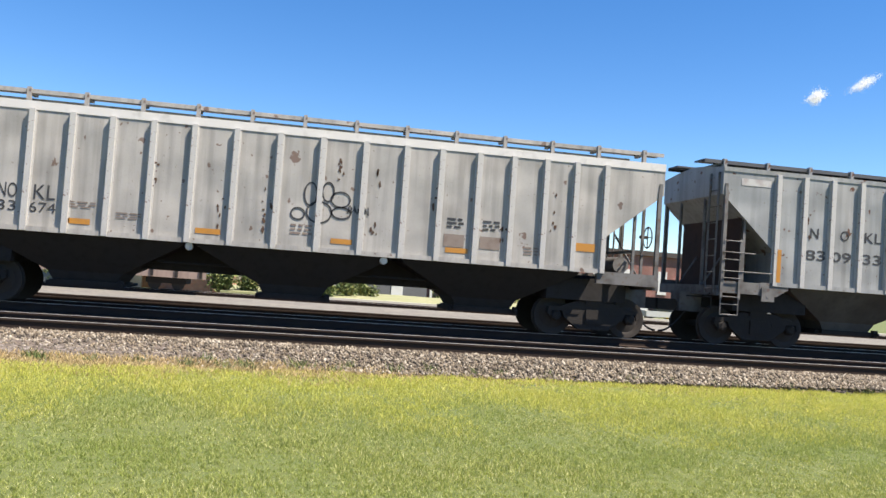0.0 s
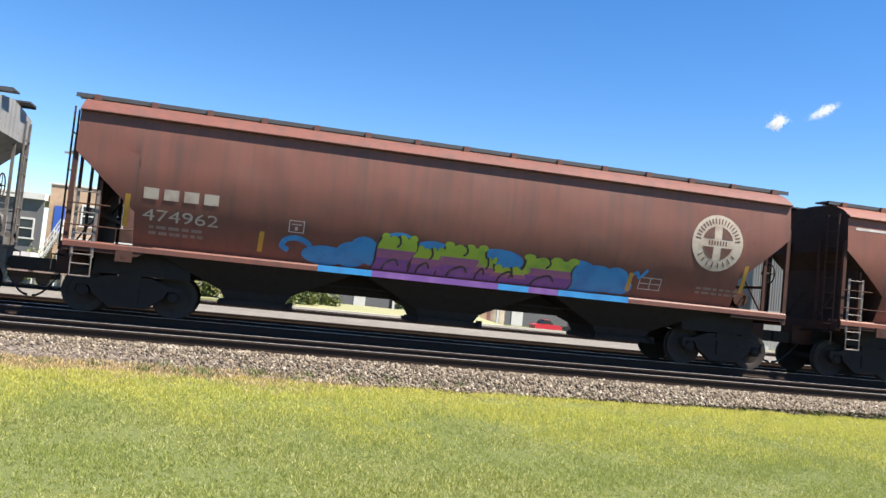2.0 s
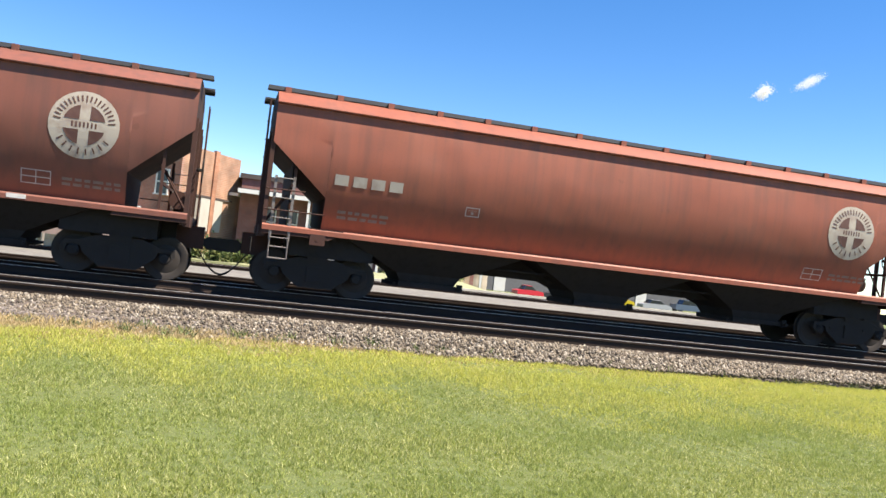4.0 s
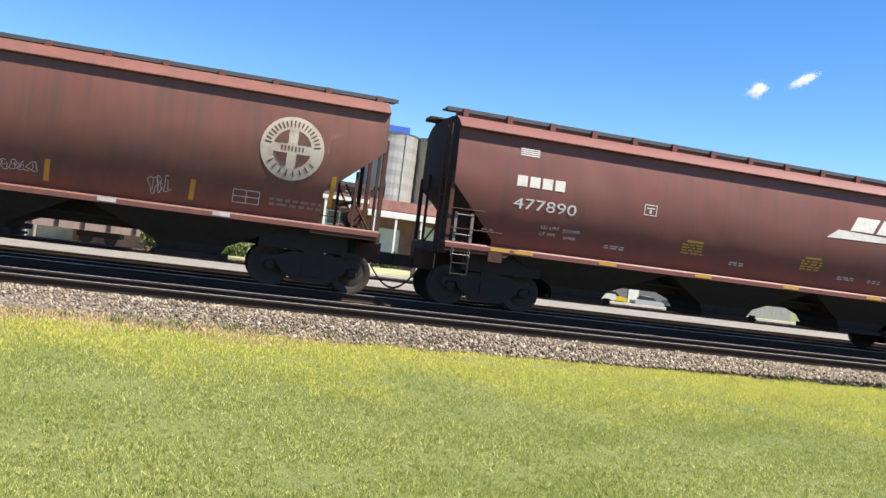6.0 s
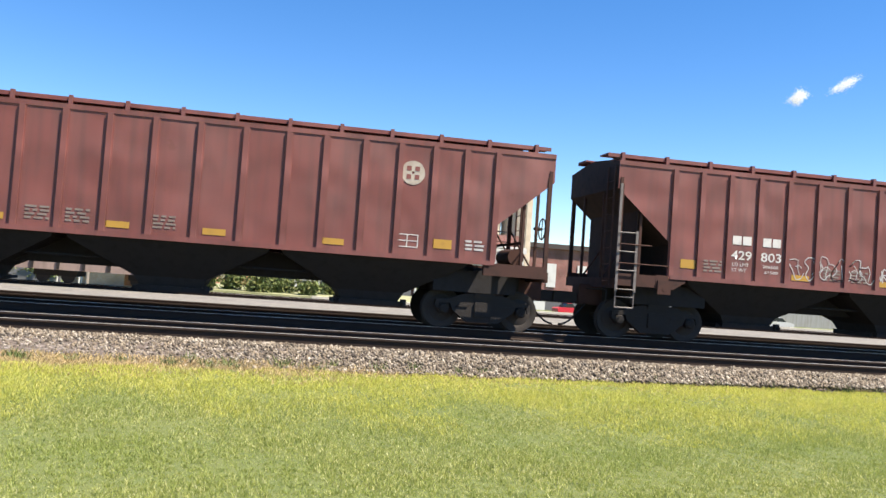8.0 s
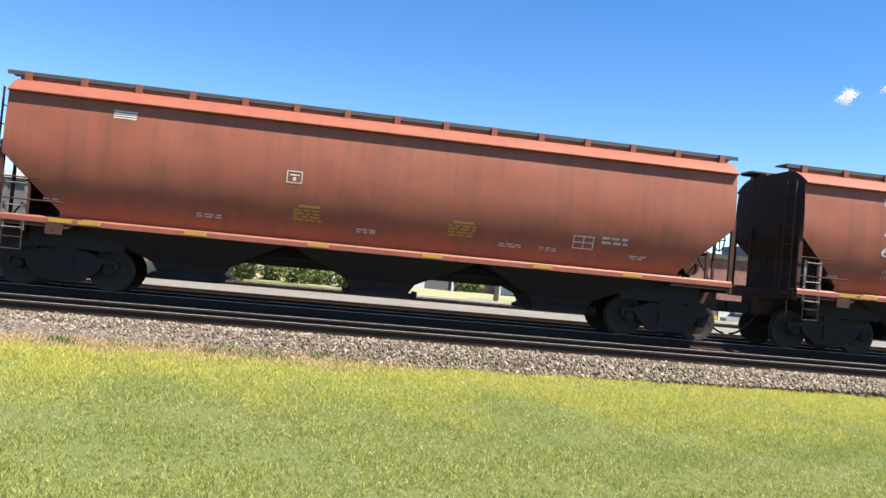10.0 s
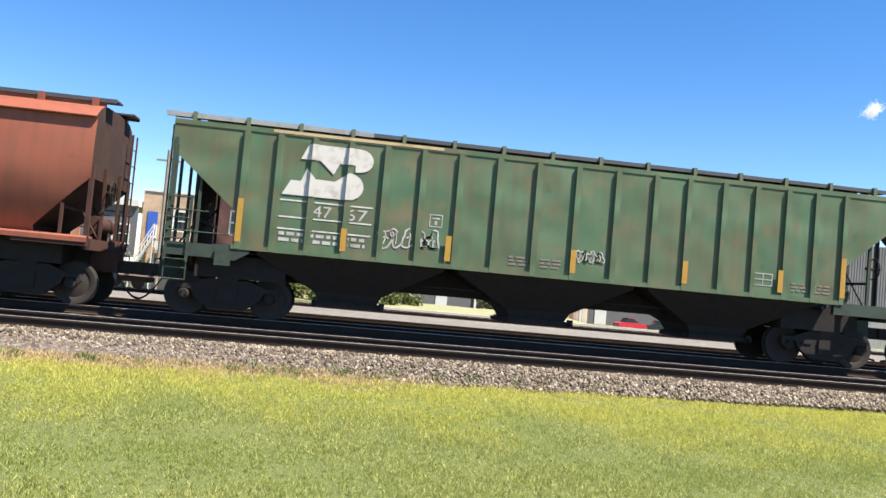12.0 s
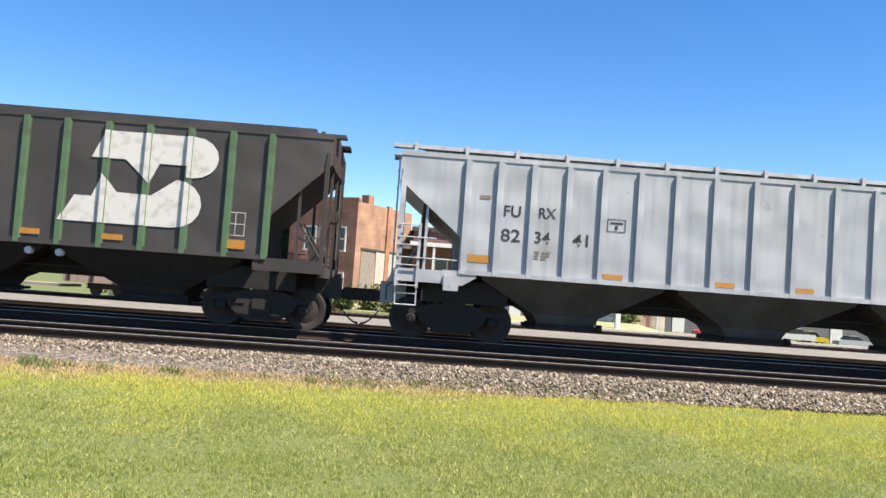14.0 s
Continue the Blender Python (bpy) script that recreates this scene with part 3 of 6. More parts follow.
def end_gear(car, paint, L, zs, zt, flip, smooth, cut, ladder_paint=None):
    """Everything that stands in the open end of a car, built for its left end and turned round for the other."""
    def put(name, build, mat, label="", sm=False):
        ob = part(name, shared((name, round(zs, 2), round(zt, 2), smooth, cut), build, mat, sm), mat, car, label)
        if flip:
            ob.matrix_basis = Matrix.Translation((L, 0, 0)) @ Matrix.Rotation(math.pi, 4, "Z")
        return ob
    top = zt - cut[0]
    slope_z = top + (cut[2] - top) * 0.62 / cut[1]
    def sill(bm):
        box(bm, 0.0, 0.14, -1.5, 1.5, 1.05, 1.28)
        box(bm, 0.05, 1.5, -1.58, -1.46, 1.12, zs - 0.02)
        box(bm, 0.05, 1.5, 1.46, 1.58, 1.12, zs - 0.02)
        box(bm, -0.28, 0.9, -0.24, 0.24, 0.62, 1.1)
        box(bm, 0.1, 0.75, -1.4, 1.4, 1.22, 1.25)
    put("end_sill", sill, paint)
    for y in (-1.52, 1.52):
        put("corner_post" if y < 0 else "rear_corner_post", lambda bm, y=y: (box(bm, 0.05, 0.12, y - 0.04, y + 0.04, 1.28, top + 0.25), box(bm, 0.12, 0.14, y - 0.04, y + 0.04, 1.28, top + 0.1)), paint)
    if not smooth:
        put("side_ladder", lambda bm: (ladder(bm, 0.06, 0.50, -1.60, 0.98, 2.36, 0.36), box(bm, 0.03, 0.09, -1.61, -1.585, 2.36, top + 0.1)), ladder_paint or paint, "steel side ladder")
        put("stirrup_step", lambda bm: stirrup(bm, 0.06, 0.50), ladder_paint or paint, "hanging steel stirrup step")
    elif flip:
        put("side_ladder", lambda bm: ladder(bm, 0.10, 0.50, -1.60, 0.98, 2.30, 0.36), M_LADDER, "steel side ladder")
        put("stirrup_step", lambda bm: stirrup(bm, 0.10, 0.50), M_LADDER, "hanging steel stirrup step")
    else:
        put("side_ladder", lambda bm: ladder(bm, 0.24, 0.62, -1.57, 1.0, 1.98 if cut[0] > 1.2 else 2.34, 0.36), M_LADDER, "short steel side ladder")
        put("stirrup_step", lambda bm: stirrup(bm, 0.24, 0.62), M_STEEL if cut[0] > 1.2 else M_LADDER, "hanging steel stirrup step")
    put("end_ladder", lambda bm: [box(bm, -0.05, -0.02, y - 0.025, y + 0.025, 1.1, zt - 0.1) for y in (-1.40, -1.0)] + [rod(bm, (-0.05, -1.4, 1.2 + 0.38 * i), (-0.05, -1.0, 1.2 + 0.38 * i), 0.013) for i in range(7)], paint)
    for y in (-0.62, 0.62):
        put("end_brace" if y < 0 else "rear_end_brace", lambda bm, y=y: (box(bm, 0.03, 0.09, y - 0.03, y + 0.03, 1.25, top + 0.3), rod(bm, (0.1, y, 1.3), (0.75, y, 2.3), 0.022)), paint)
    put("slope_brace", lambda bm: (box(bm, 0.60, 0.66, -1.48, -1.42, 1.25, slope_z + 0.03), box(bm, 0.60, 0.66, 1.42, 1.48, 1.25, slope_z + 0.03), box(bm, 0.61, 0.65, -1.42, 1.42, 1.86, 1.92)), paint)
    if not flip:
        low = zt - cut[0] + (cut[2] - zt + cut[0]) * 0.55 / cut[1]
        # cross plate takes the end sheets' colour, shade included
        put("end_plate", lambda bm: box(bm, 0.55, 0.57, -1.44, 1.44, 0.95, low + 0.04), M_ENDSHADE, "shaded sooty cross plate")
    put("grab_rail", lambda bm: (rod(bm, (0.06, -1.62, 2.05), (0.86, -1.62, 2.05), 0.014), rod(bm, (0.06, -1.62, 1.62), (1.3, -1.62, 1.62), 0.014), rod(bm, (1.3, -1.62, 1.62), (1.3, -1.5, 1.62), 0.014)), paint)
    put("bolster_web", lambda bm: prism(bm, [(1.02, zs), (1.02, 1.10), (1.46, 1.10), (1.75, 1.28), (1.75, zs)], -1.585, -1.55), paint)
    # dark box added to fill the shaded space above the truck
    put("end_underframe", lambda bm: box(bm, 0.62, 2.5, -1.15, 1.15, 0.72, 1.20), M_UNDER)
    put("bolster", lambda bm: box(bm, 1.1, 1.54, -1.12, 1.12, 0.62, 1.22), M_STEEL)
    put("coupler", coupler, M_STEEL, "rusty steel knuckle coupler")
    put("air_hose", hose, M_RUBBER, "drooping black air hose", True)
    put("jacking_pad", lambda bm: (prism(bm, [(1.06, zs - 0.12), (1.06, 0.98), (1.38, 0.98), (1.38, zs - 0.12)], -1.625, -1.59), rod(bm, (1.22, -1.63, 1.10), (1.22, -1.60, 1.10), 0.05, 10)), M_ENDGEAR if smooth else paint)
    if flip:
        put("brake_rigging", lambda bm: (rod(bm, (-0.02, -1.0, 0.80), (0.62, -0.98, 0.62), 0.03), rod(bm, (0.05, -1.05, 0.40), (0.40, -1.0, 0.74), 0.03), rod(bm, (0.10, -1.1, 0.86), (0.75, -1.1, 0.80), 0.022), box(bm, 0.02, 0.16, -1.02, -0.7, 0.46, 0.66)), M_LADDER)
    put("cut_lever", lambda bm: (rod(bm, (-0.12, -1.5, 1.0), (-0.12, -0.3, 1.0), 0.014), rod(bm, (-0.12, -1.5, 1.0), (-0.12, -1.5, 0.7), 0.014), rod(bm, (-0.12, -1.2, 1.0), (0.02, -1.2, 1.1), 0.012)), M_STEEL)
    if flip:
        put("brake_wheel", lambda bm: [rod(bm, (-0.1, 0.55 + 0.25 * math.cos(i * 0.5236), 2.3 + 0.25 * math.sin(i * 0.5236)), (-0.1, 0.55 + 0.25 * math.cos(i * 0.5236 + 0.5236), 2.3 + 0.25 * math.sin(i * 0.5236 + 0.5236)), 0.016) for i in range(12)] + [rod(bm, (-0.1, 0.3, 2.3), (-0.1, 0.8, 2.3), 0.012), rod(bm, (-0.1, 0.55, 2.05), (-0.1, 0.55, 2.55), 0.012), rod(bm, (-0.1, 0.55, 2.3), (0.1, 0.55, 2.3), 0.04)], M_STEEL)
        put("brake_reservoir", lambda bm: (rod(bm, (0.35, -1.0, 1.62), (0.35, 0.1, 1.62), 0.20, 14), box(bm, 0.25, 0.45, -0.8, -0.72, 1.25, 1.5), box(bm, 0.25, 0.45, -0.2, -0.12, 1.25, 1.5)), paint, "", True)

PALE_RIB = material("pale_worn_rib_paint", (0.53, 0.52, 0.50), 0.6, 0, [(2, 0.5, 0.25, (0.40, 0.385, 0.36), 0.5), (9, 0.66, 0.03, RUST, 0.8), (30, 0.64, 0.03, RUST, 0.6)])
RIBS = {}
RIB_DEEP = {"pale_gray": 0.085, "blue_gray": 0.085, "rib_brown": 0.048, "green": 0.065, "black": 0.07, "silver_gray": 0.065}
RIBS_18 = (1.38, 2.07, 2.79, 3.55, 4.31, 5.10, 5.90, 6.74, 7.62, 8.50, 9.40, 10.28, 11.05, 11.88, 12.65, 13.40, 14.10, 14.80)
RIBS_16 = (1.52, 2.36, 3.20, 4.08, 5.01, 5.91, 6.77, 7.61, 8.47, 9.30, 10.13, 10.98, 11.83, 12.69, 13.56, 14.38)
def hopper_car(label, paint, x0, L, zt, zs, smooth, ribs=17, board="brown", rib_paint=None, chord_paint=None, under=None, lift=0.0):
    car = thing("covered_hopper_car", label, "freight car", "cars of the train", at=(x0, YC, 0))
    P = PAINT[paint]
    RP = rib_paint or P
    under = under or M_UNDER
    newer = smooth and lift > 0
    cut = (1.42, 1.12, 1.46) if newer else (1.0, 1.22, 2.0) if smooth else (0.62, 1.38, 2.12)
    half = newer_half if newer else smooth_half if smooth else ribbed_half
    bm = bmesh.new()
    body_mesh(bm, L, zs, zt, half, smooth, cut)
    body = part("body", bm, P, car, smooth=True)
    # end faces swap car paint for the darker colour with shade in it
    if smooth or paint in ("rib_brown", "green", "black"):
        body.data.materials.append(M_ENDSHADE)
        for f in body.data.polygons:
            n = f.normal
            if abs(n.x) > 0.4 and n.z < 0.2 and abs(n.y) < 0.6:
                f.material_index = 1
    if not smooth:
        spots = RIBS_16 if ribs == 16 else [x + (0.10 if paint == "green" else 0.06 if paint == "silver_gray" else 0.0) for x in RIBS_18]
        for s in (-1, 1):
            y0, y1 = sorted((s * 1.54, s * (1.54 + RIB_DEEP[paint])))
            me = shared(("rib", s, y0, round(zt, 2), round(zs, 2)), lambda bm: (box(bm, -0.055, 0.055, y0, y1, zs - 0.06, zt - 0.07), box(bm, -0.085, 0.085, min(s * 1.54, s * 1.548), max(s * 1.54, s * 1.548), zs, zt - 0.1)), RP)
            for x in spots:
                r = part("rib", me, RP, car)
                r.location.x = x
                RIBS.setdefault(car.name, []).append(r.location.x)
            bm = bmesh.new()
            box(bm, 0, L, min(s * 1.54, s * 1.556), max(s * 1.54, s * 1.556), zt - 0.085, zt + (0.085 if chord_paint else 0.015))
            part("top_chord", bm, chord_paint or P, car)
    for s in (-1, 1):
        bm = bmesh.new()
        w = half(zs, zs, zt)
        if smooth:
            q = [(s * (w - 0.02), zs), (s * 1.565, zs), (s * 1.60, zs - 0.035), (s * 1.60, zs - 0.13), (s * (w - 0.02), zs - 0.13)]
            ends = [[bm.verts.new((x, y, z)) for y, z in q] for x in (0.06, L - 0.06)]
            for i in range(5):
                bm.faces.new((ends[0][i], ends[0][(i + 1) % 5], ends[1][(i + 1) % 5], ends[1][i]))
            bm.faces.new(ends[0])
            bm.faces.new(ends[1][::-1])
        else:
            box(bm, 1.36, L - 1.36, min(s * 1.50, s * 1.60), max(s * 1.50, s * 1.60), zs - 0.07, zs + 0.03)
        part("side_sill", bm, P, car)
    # bays under the body, with the shade beneath the car put into their colour
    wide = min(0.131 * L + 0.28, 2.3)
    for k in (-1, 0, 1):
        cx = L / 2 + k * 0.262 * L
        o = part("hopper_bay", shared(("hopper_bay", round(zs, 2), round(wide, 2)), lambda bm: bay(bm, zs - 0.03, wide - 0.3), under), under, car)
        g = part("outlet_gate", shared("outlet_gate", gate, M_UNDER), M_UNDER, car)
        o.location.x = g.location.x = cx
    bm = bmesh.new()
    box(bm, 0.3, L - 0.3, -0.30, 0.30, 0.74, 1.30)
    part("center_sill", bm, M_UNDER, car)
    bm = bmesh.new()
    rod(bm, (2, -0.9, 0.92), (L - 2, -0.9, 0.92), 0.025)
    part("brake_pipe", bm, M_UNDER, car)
    # roof walk
    Mb = M_GRATE if board == "gray" else P
    over = 0.12 if smooth else 0.06 if paint == "rib_brown" else 0.20
    for s in (-1, 1):
        bm = bmesh.new()
        yy = 1.05 if smooth else 0.95
        bw = 0.065 if smooth else 0.04
        zb = zt + (0.21 if smooth else 0.22) + lift
        box(bm, -over, L + over, min(s * yy, s * (yy - 0.5)), max(s * yy, s * (yy - 0.5)), zb, zb + 0.035)
        box(bm, -over, L + over, min(s * yy, s * (yy + 0.03)), max(s * yy, s * (yy + 0.03)), zb - 0.05, zb + 0.035)
        if smooth:
            curb = bmesh.new()
            box(curb, 0.12, L - 0.12, min(s * 0.9, s * 1.03), max(s * 0.9, s * 1.03), zt + 0.10, zb - 0.052)
            part("roof_curb", curb, P, car)
        part("running_board", bm, Mb, car)
        me = shared(("board_bracket", s, smooth, round(zt, 2), lift), lambda bm: (box(bm, -0.04, 0.04, min(s * 0.5, s * (yy + 0.05)), max(s * 0.5, s * (yy + 0.05)), zb - 0.06, zb), box(bm, -bw, bw, min(s * (yy - 0.02), s * (yy + 0.09)), max(s * (yy - 0.02), s * (yy + 0.09)), zt - 0.02, zb + (0.03 if smooth else 0.065))), P)
        for i in range(15):
            o = part("board_bracket", me, P, car)
            o.location.x = 0.3 + (L - 0.6) * i / 14
    bm = bmesh.new()
    box(bm, 0.5, L - 0.5, -0.62, 0.62, zt + 0.08, zt + 0.29)
    part("hatch_cover", bm, Mb, car, "long roof hatch cover")
    for flip in (False, True):
        end_gear(car, M_ENDGEAR if smooth or paint == "rib_brown" else M_GEARGRAY if rib_paint is PALE_RIB else M_GEARGREEN if paint == "green" else M_GEARBLACK if paint == "black" else RP, L, zs, zt, flip, smooth, cut, M_LADDER if paint in ("black", "rib_brown") else None)
        truck(car, L - TRUCK_IN if flip else TRUCK_IN)
    return car

V0, ACC = 15.537, 0.0221
def travel(t):
    return V0 * t + ACC * t * t / 2
CARS = {}
def add_car(key, *a, **k):
    CARS[key] = (hopper_car(*a, **k), a)
    return CARS[key][0]

WHITE_EDGE = material("white_edge_paint", (0.72, 0.70, 0.67), 0.6, 0, [(4, 0.55, 0.2, (0.4, 0.38, 0.35), 0.5)])
GREEN_RIB = material("worn_green_rib_paint", (0.09, 0.17, 0.085), 0.65, 0, [(3, 0.5, 0.2, (0.06, 0.06, 0.05), 0.6)])
RS, SS = 1.411, 1.327
add_car("A", "pale gray ribbed grain hopper car with black tag and stencils", "pale_gray", -7.89, 16.20, 3.830, RS, False, 18, rib_paint=PALE_RIB, chord_paint=WHITE_EDGE, lift=0.17)
add_car("B", "blue-gray ribbed grain hopper car with rust spots", "blue_gray", 9.74, 16.23, 4.000, RS, False, 18, "gray", rib_paint=PALE_RIB, under=M_GRAYUNDER)
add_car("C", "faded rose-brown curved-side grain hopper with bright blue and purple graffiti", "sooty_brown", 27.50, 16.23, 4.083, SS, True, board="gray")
add_car("D", "faded rose-brown curved-side grain hopper with a round cream emblem", "rose_brown", 45.12, 16.41, 4.010, SS, True, board="gray")
add_car("E", "rose-brown curved-side grain hopper car", "orange_brown", 62.90, 16.25, 4.020, SS, True, board="gray")
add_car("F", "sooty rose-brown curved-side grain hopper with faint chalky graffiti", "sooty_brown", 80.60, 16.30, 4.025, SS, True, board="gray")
add_car("G", "dark oxide-brown curved-side grain hopper with a slanted white emblem", "dark_brown", 98.27, 15.30, 4.020, SS, True, board="gray", lift=0.06)
add_car("H", "maroon-brown ribbed grain hopper with a small round emblem", "rib_brown", 114.96, 16.12, 3.893, RS, False, 18)
add_car("I", "maroon-brown ribbed grain hopper with white scrawled graffiti", "rib_brown", 132.59, 16.15, 3.930, RS, False, 18)
add_car("J", "warm-brown curved-side grain hopper car", "orange_brown", 150.25, 15.75, 3.935, SS, True, board="gray", lift=0.06)
add_car("K", "warm-brown curved-side grain hopper with white lettering", "orange_brown", 167.48, 15.70, 3.933, SS, True, board="gray", lift=0.06)
add_car("L", "faded green ribbed grain hopper with a white emblem and graffiti", "green", 184.60, 16.25, 3.900, RS, False, 18, "gray")
add_car("M", "sooty black ribbed hopper car with green ribs and white emblem", "black", 202.33, 15.67, 4.070, RS, False, 16, rib_paint=GREEN_RIB, lift=-0.12)
add_car("N", "silver-gray ribbed grain hopper car with black stencils", "silver_gray", 219.45, 16.20, 3.877, RS, False, 18, under=M_GRAYUNDER)

# ---- lettering, emblems and graffiti on the cars ----
def skin(car_key):
    car, a = CARS[car_key]
    zt, zs, smooth = a[4], a[5], a[6]
    half = newer_half if car_key in "GJK" else smooth_half if smooth else ribbed_half
    return car, lambda z: -half(z, zs, zt)

def lay(name, key, verts, faces, mat, label="", lift=0.008):
    """A thin film of paint: points in x and z, laid on the car's near side."""
    car, side = skin(key)
    bm = bmesh.new()
    vs = [bm.verts.new((x, side(z) - lift, z)) for x, z in verts]
    for f in faces:
        bm.faces.new([vs[i] for i in f])
    me = bpy.data.meshes.new(name)
    bm.to_mesh(me)
    bm.free()
    me.materials.append(mat)
    return part(name, me, mat, car, label)

def patch(name, key, x0, x1, z0, z1, mat, lean=0.0, label="", lift=0.008):
    n = max(1, int((z1 - z0) / 0.12))
    v = []
    for k in range(n + 1):
        z = z0 + (z1 - z0) * k / n
        v += [(x0 + lean * (z - z0), z), (x1 + lean * (z - z0), z)]
    return lay(name, key, v, [(2 * k, 2 * k + 1, 2 * k + 3, 2 * k + 2) for k in range(n)], mat, label, lift)

def words(key, text, x0, x1, z0, z1, mat, bold=0.0, name="lettering", label="", lift=0.007):
    """Text in the built-in font, stretched to the box that it fills on the car."""
    cu = bpy.data.curves.new("text", "FONT")
    cu.body, cu.offset, cu.resolution_u = text, bold, 3
    ob = bpy.data.objects.new("text", cu)
    scene.collection.objects.link(ob)
    me = bpy.data.meshes.new_from_object(ob)
    bpy.data.objects.remove(ob)
    car, side = skin(key)
    co = np.array([v.co[:] for v in me.vertices])
    lo, hi = co.min(0), co.max(0)
    for v in me.vertices:
        x = x0 + (v.co.x - lo[0]) / (hi[0] - lo[0]) * (x1 - x0)
        z = z0 + (v.co.y - lo[1]) / (hi[1] - lo[1]) * (z1 - z0)
        v.co = (x, side(z) - lift, z)
    me.name = name
    me.materials.append(mat)
    return part(name, me, mat, car, label)

def bars(key, x0, x1, z0, z1, mat, count, lean=0.0, gap=0.22, name="emblem_bar"):
    """Plain blocks in a row."""
    w = (x1 - x0) / (count - gap)
    for i in range(count):
        patch(name, key, x0 + i * w, x0 + i * w + w * (1 - gap), z0, z1, mat, lean)

def fine_print(key, x0, x1, z0, z1, mat, rows, seed):
    """Small stencilled data too small to read."""
    r = random.Random(seed)
    h = (z1 - z0) / (rows * 1.8)
    for i in range(rows):
        z = z1 - (i * 1.8 + 1) * h
        x = x0
        while x < x1 - 0.05:
            w = r.uniform(0.08, 0.22)
            patch("data_stencil", key, x, min(x + w, x1), z, z + h, mat)
            x += w + 0.05

def ring(name, key, cx, cz, r0, r1, mat, label="", squash=1.0, a0=0.0, a1=2 * math.pi, lift=0.009, rows=3):
    n = max(6, int(30 * (a1 - a0) / 6.283))
    v, f = [], []
    for j in range(rows + 1):
        r = r0 + (r1 - r0) * j / rows
        v += [(cx + r * squash * math.cos(a0 + (a1 - a0) * i / n), cz + r * math.sin(a0 + (a1 - a0) * i / n)) for i in range(n + 1)]
    for j in range(rows):
        f += [(j * (n + 1) + i, j * (n + 1) + i + 1, (j + 1) * (n + 1) + i + 1, (j + 1) * (n + 1) + i) for i in range(n)]
    return lay(name, key, v, f, mat, label, lift)

def stroke(key, pts, width, mat, name="graffiti_stroke", lift=0.010):
    """A line of spray paint through points in x and z, rounded between them."""
    P = [Vector(p) for p in pts]
    fine = []
    for i in range(len(P) - 1):
        p0, p1, p2, p3 = P[max(i - 1, 0)], P[i], P[i + 1], P[min(i + 2, len(P) - 1)]
        for k in range(5):
            u = k / 5
            fine.append(0.5 * (2 * p1 + (p2 - p0) * u + (2 * p0 - 5 * p1 + 4 * p2 - p3) * u * u + (3 * p1 - p0 - 3 * p2 + p3) * u ** 3))
    fine.append(P[-1])
    v = []
    for i, p in enumerate(fine):
        d = fine[min(i + 1, len(fine) - 1)] - fine[max(i - 1, 0)]
        d = d.normalized() if d.length > 1e-6 else Vector((1, 0))
        o = Vector((-d.y, d.x)) * width / 2
        v += [tuple(p + o), tuple(p - o)]
    return lay(name, key, v, [(2 * i, 2 * i + 1, 2 * i + 3, 2 * i + 2) for i in range(len(fine) - 1)], mat, "", lift)

def scrawl(key, x0, x1, z0, z1, mat, loops, seed, width=0.02):
    """A hand-drawn tag that cannot be read."""
    r = random.Random(seed)
    step = (x1 - x0) / loops
    for i in range(loops):
        x = x0 + i * step
        k = r.choice((0, 1, 2))
        h = z1 - z0
        if k == 0:
            pts = [(x, z0), (x + 0.1 * step, z1 - 0.1 * h), (x + 0.6 * step, z1), (x + 0.7 * step, z0 + 0.5 * h), (x + 0.2 * step, z0 + 0.45 * h), (x + 0.9 * step, z0)]
        elif k == 1:
            pts = [(x + 0.8 * step, z1), (x + 0.1 * step, z1 - 0.3 * h), (x + 0.7 * step, z0 + 0.4 * h), (x + 0.1 * step, z0)]
        else:
            pts = [(x, z1 - 0.2 * h), (x + 0.2 * step, z0), (x + 0.45 * step, z1 - 0.4 * h), (x + 0.7 * step, z0), (x + 0.95 * step, z1)]
        stroke(key, [(px + r.uniform(-0.03, 0.03), pz + r.uniform(-0.03, 0.03)) for px, pz in pts], width, mat)

def bubbles(key, x0, x1, z0, z1, mat, count, seed, width=0.018):
    """Rounded outlined shapes in a row, as sprayed by hand."""
    r = random.Random(seed)
    step, h = (x1 - x0) / count, z1 - z0
    for i in range(count):
        cx, cz = x0 + (i + 0.5) * step, (z0 + z1) / 2 + r.uniform(-0.08, 0.08) * h
        ringp = []
        for k in range(11):
            a = 2 * math.pi * k / 11 + 1.6
            q = 1.0 + 0.28 * math.sin(3 * a + i) + r.uniform(-0.18, 0.18)
            ringp.append((cx + 0.56 * step * q * math.cos(a), cz + 0.46 * h * q * math.sin(a)))
        stroke(key, ringp + ringp[:r.choice((1, 1, -3))] if r.random() < 0.8 else ringp[:8], width, mat)
        stroke(key, [(cx + r.uniform(-0.2, 0.1) * step, cz + 0.3 * h), (cx + r.uniform(-0.1, 0.2) * step, cz + r.uniform(-0.1, 0.1) * h), (cx + r.uniform(-0.2, 0.2) * step, cz - 0.36 * h)], width * 0.8, mat)
        if r.random() < 0.6:
            stroke(key, [(cx - 0.25 * step, cz), (cx, cz + 0.08 * h), (cx + 0.22 * step, cz - 0.05 * h)], width * 0.8, mat)

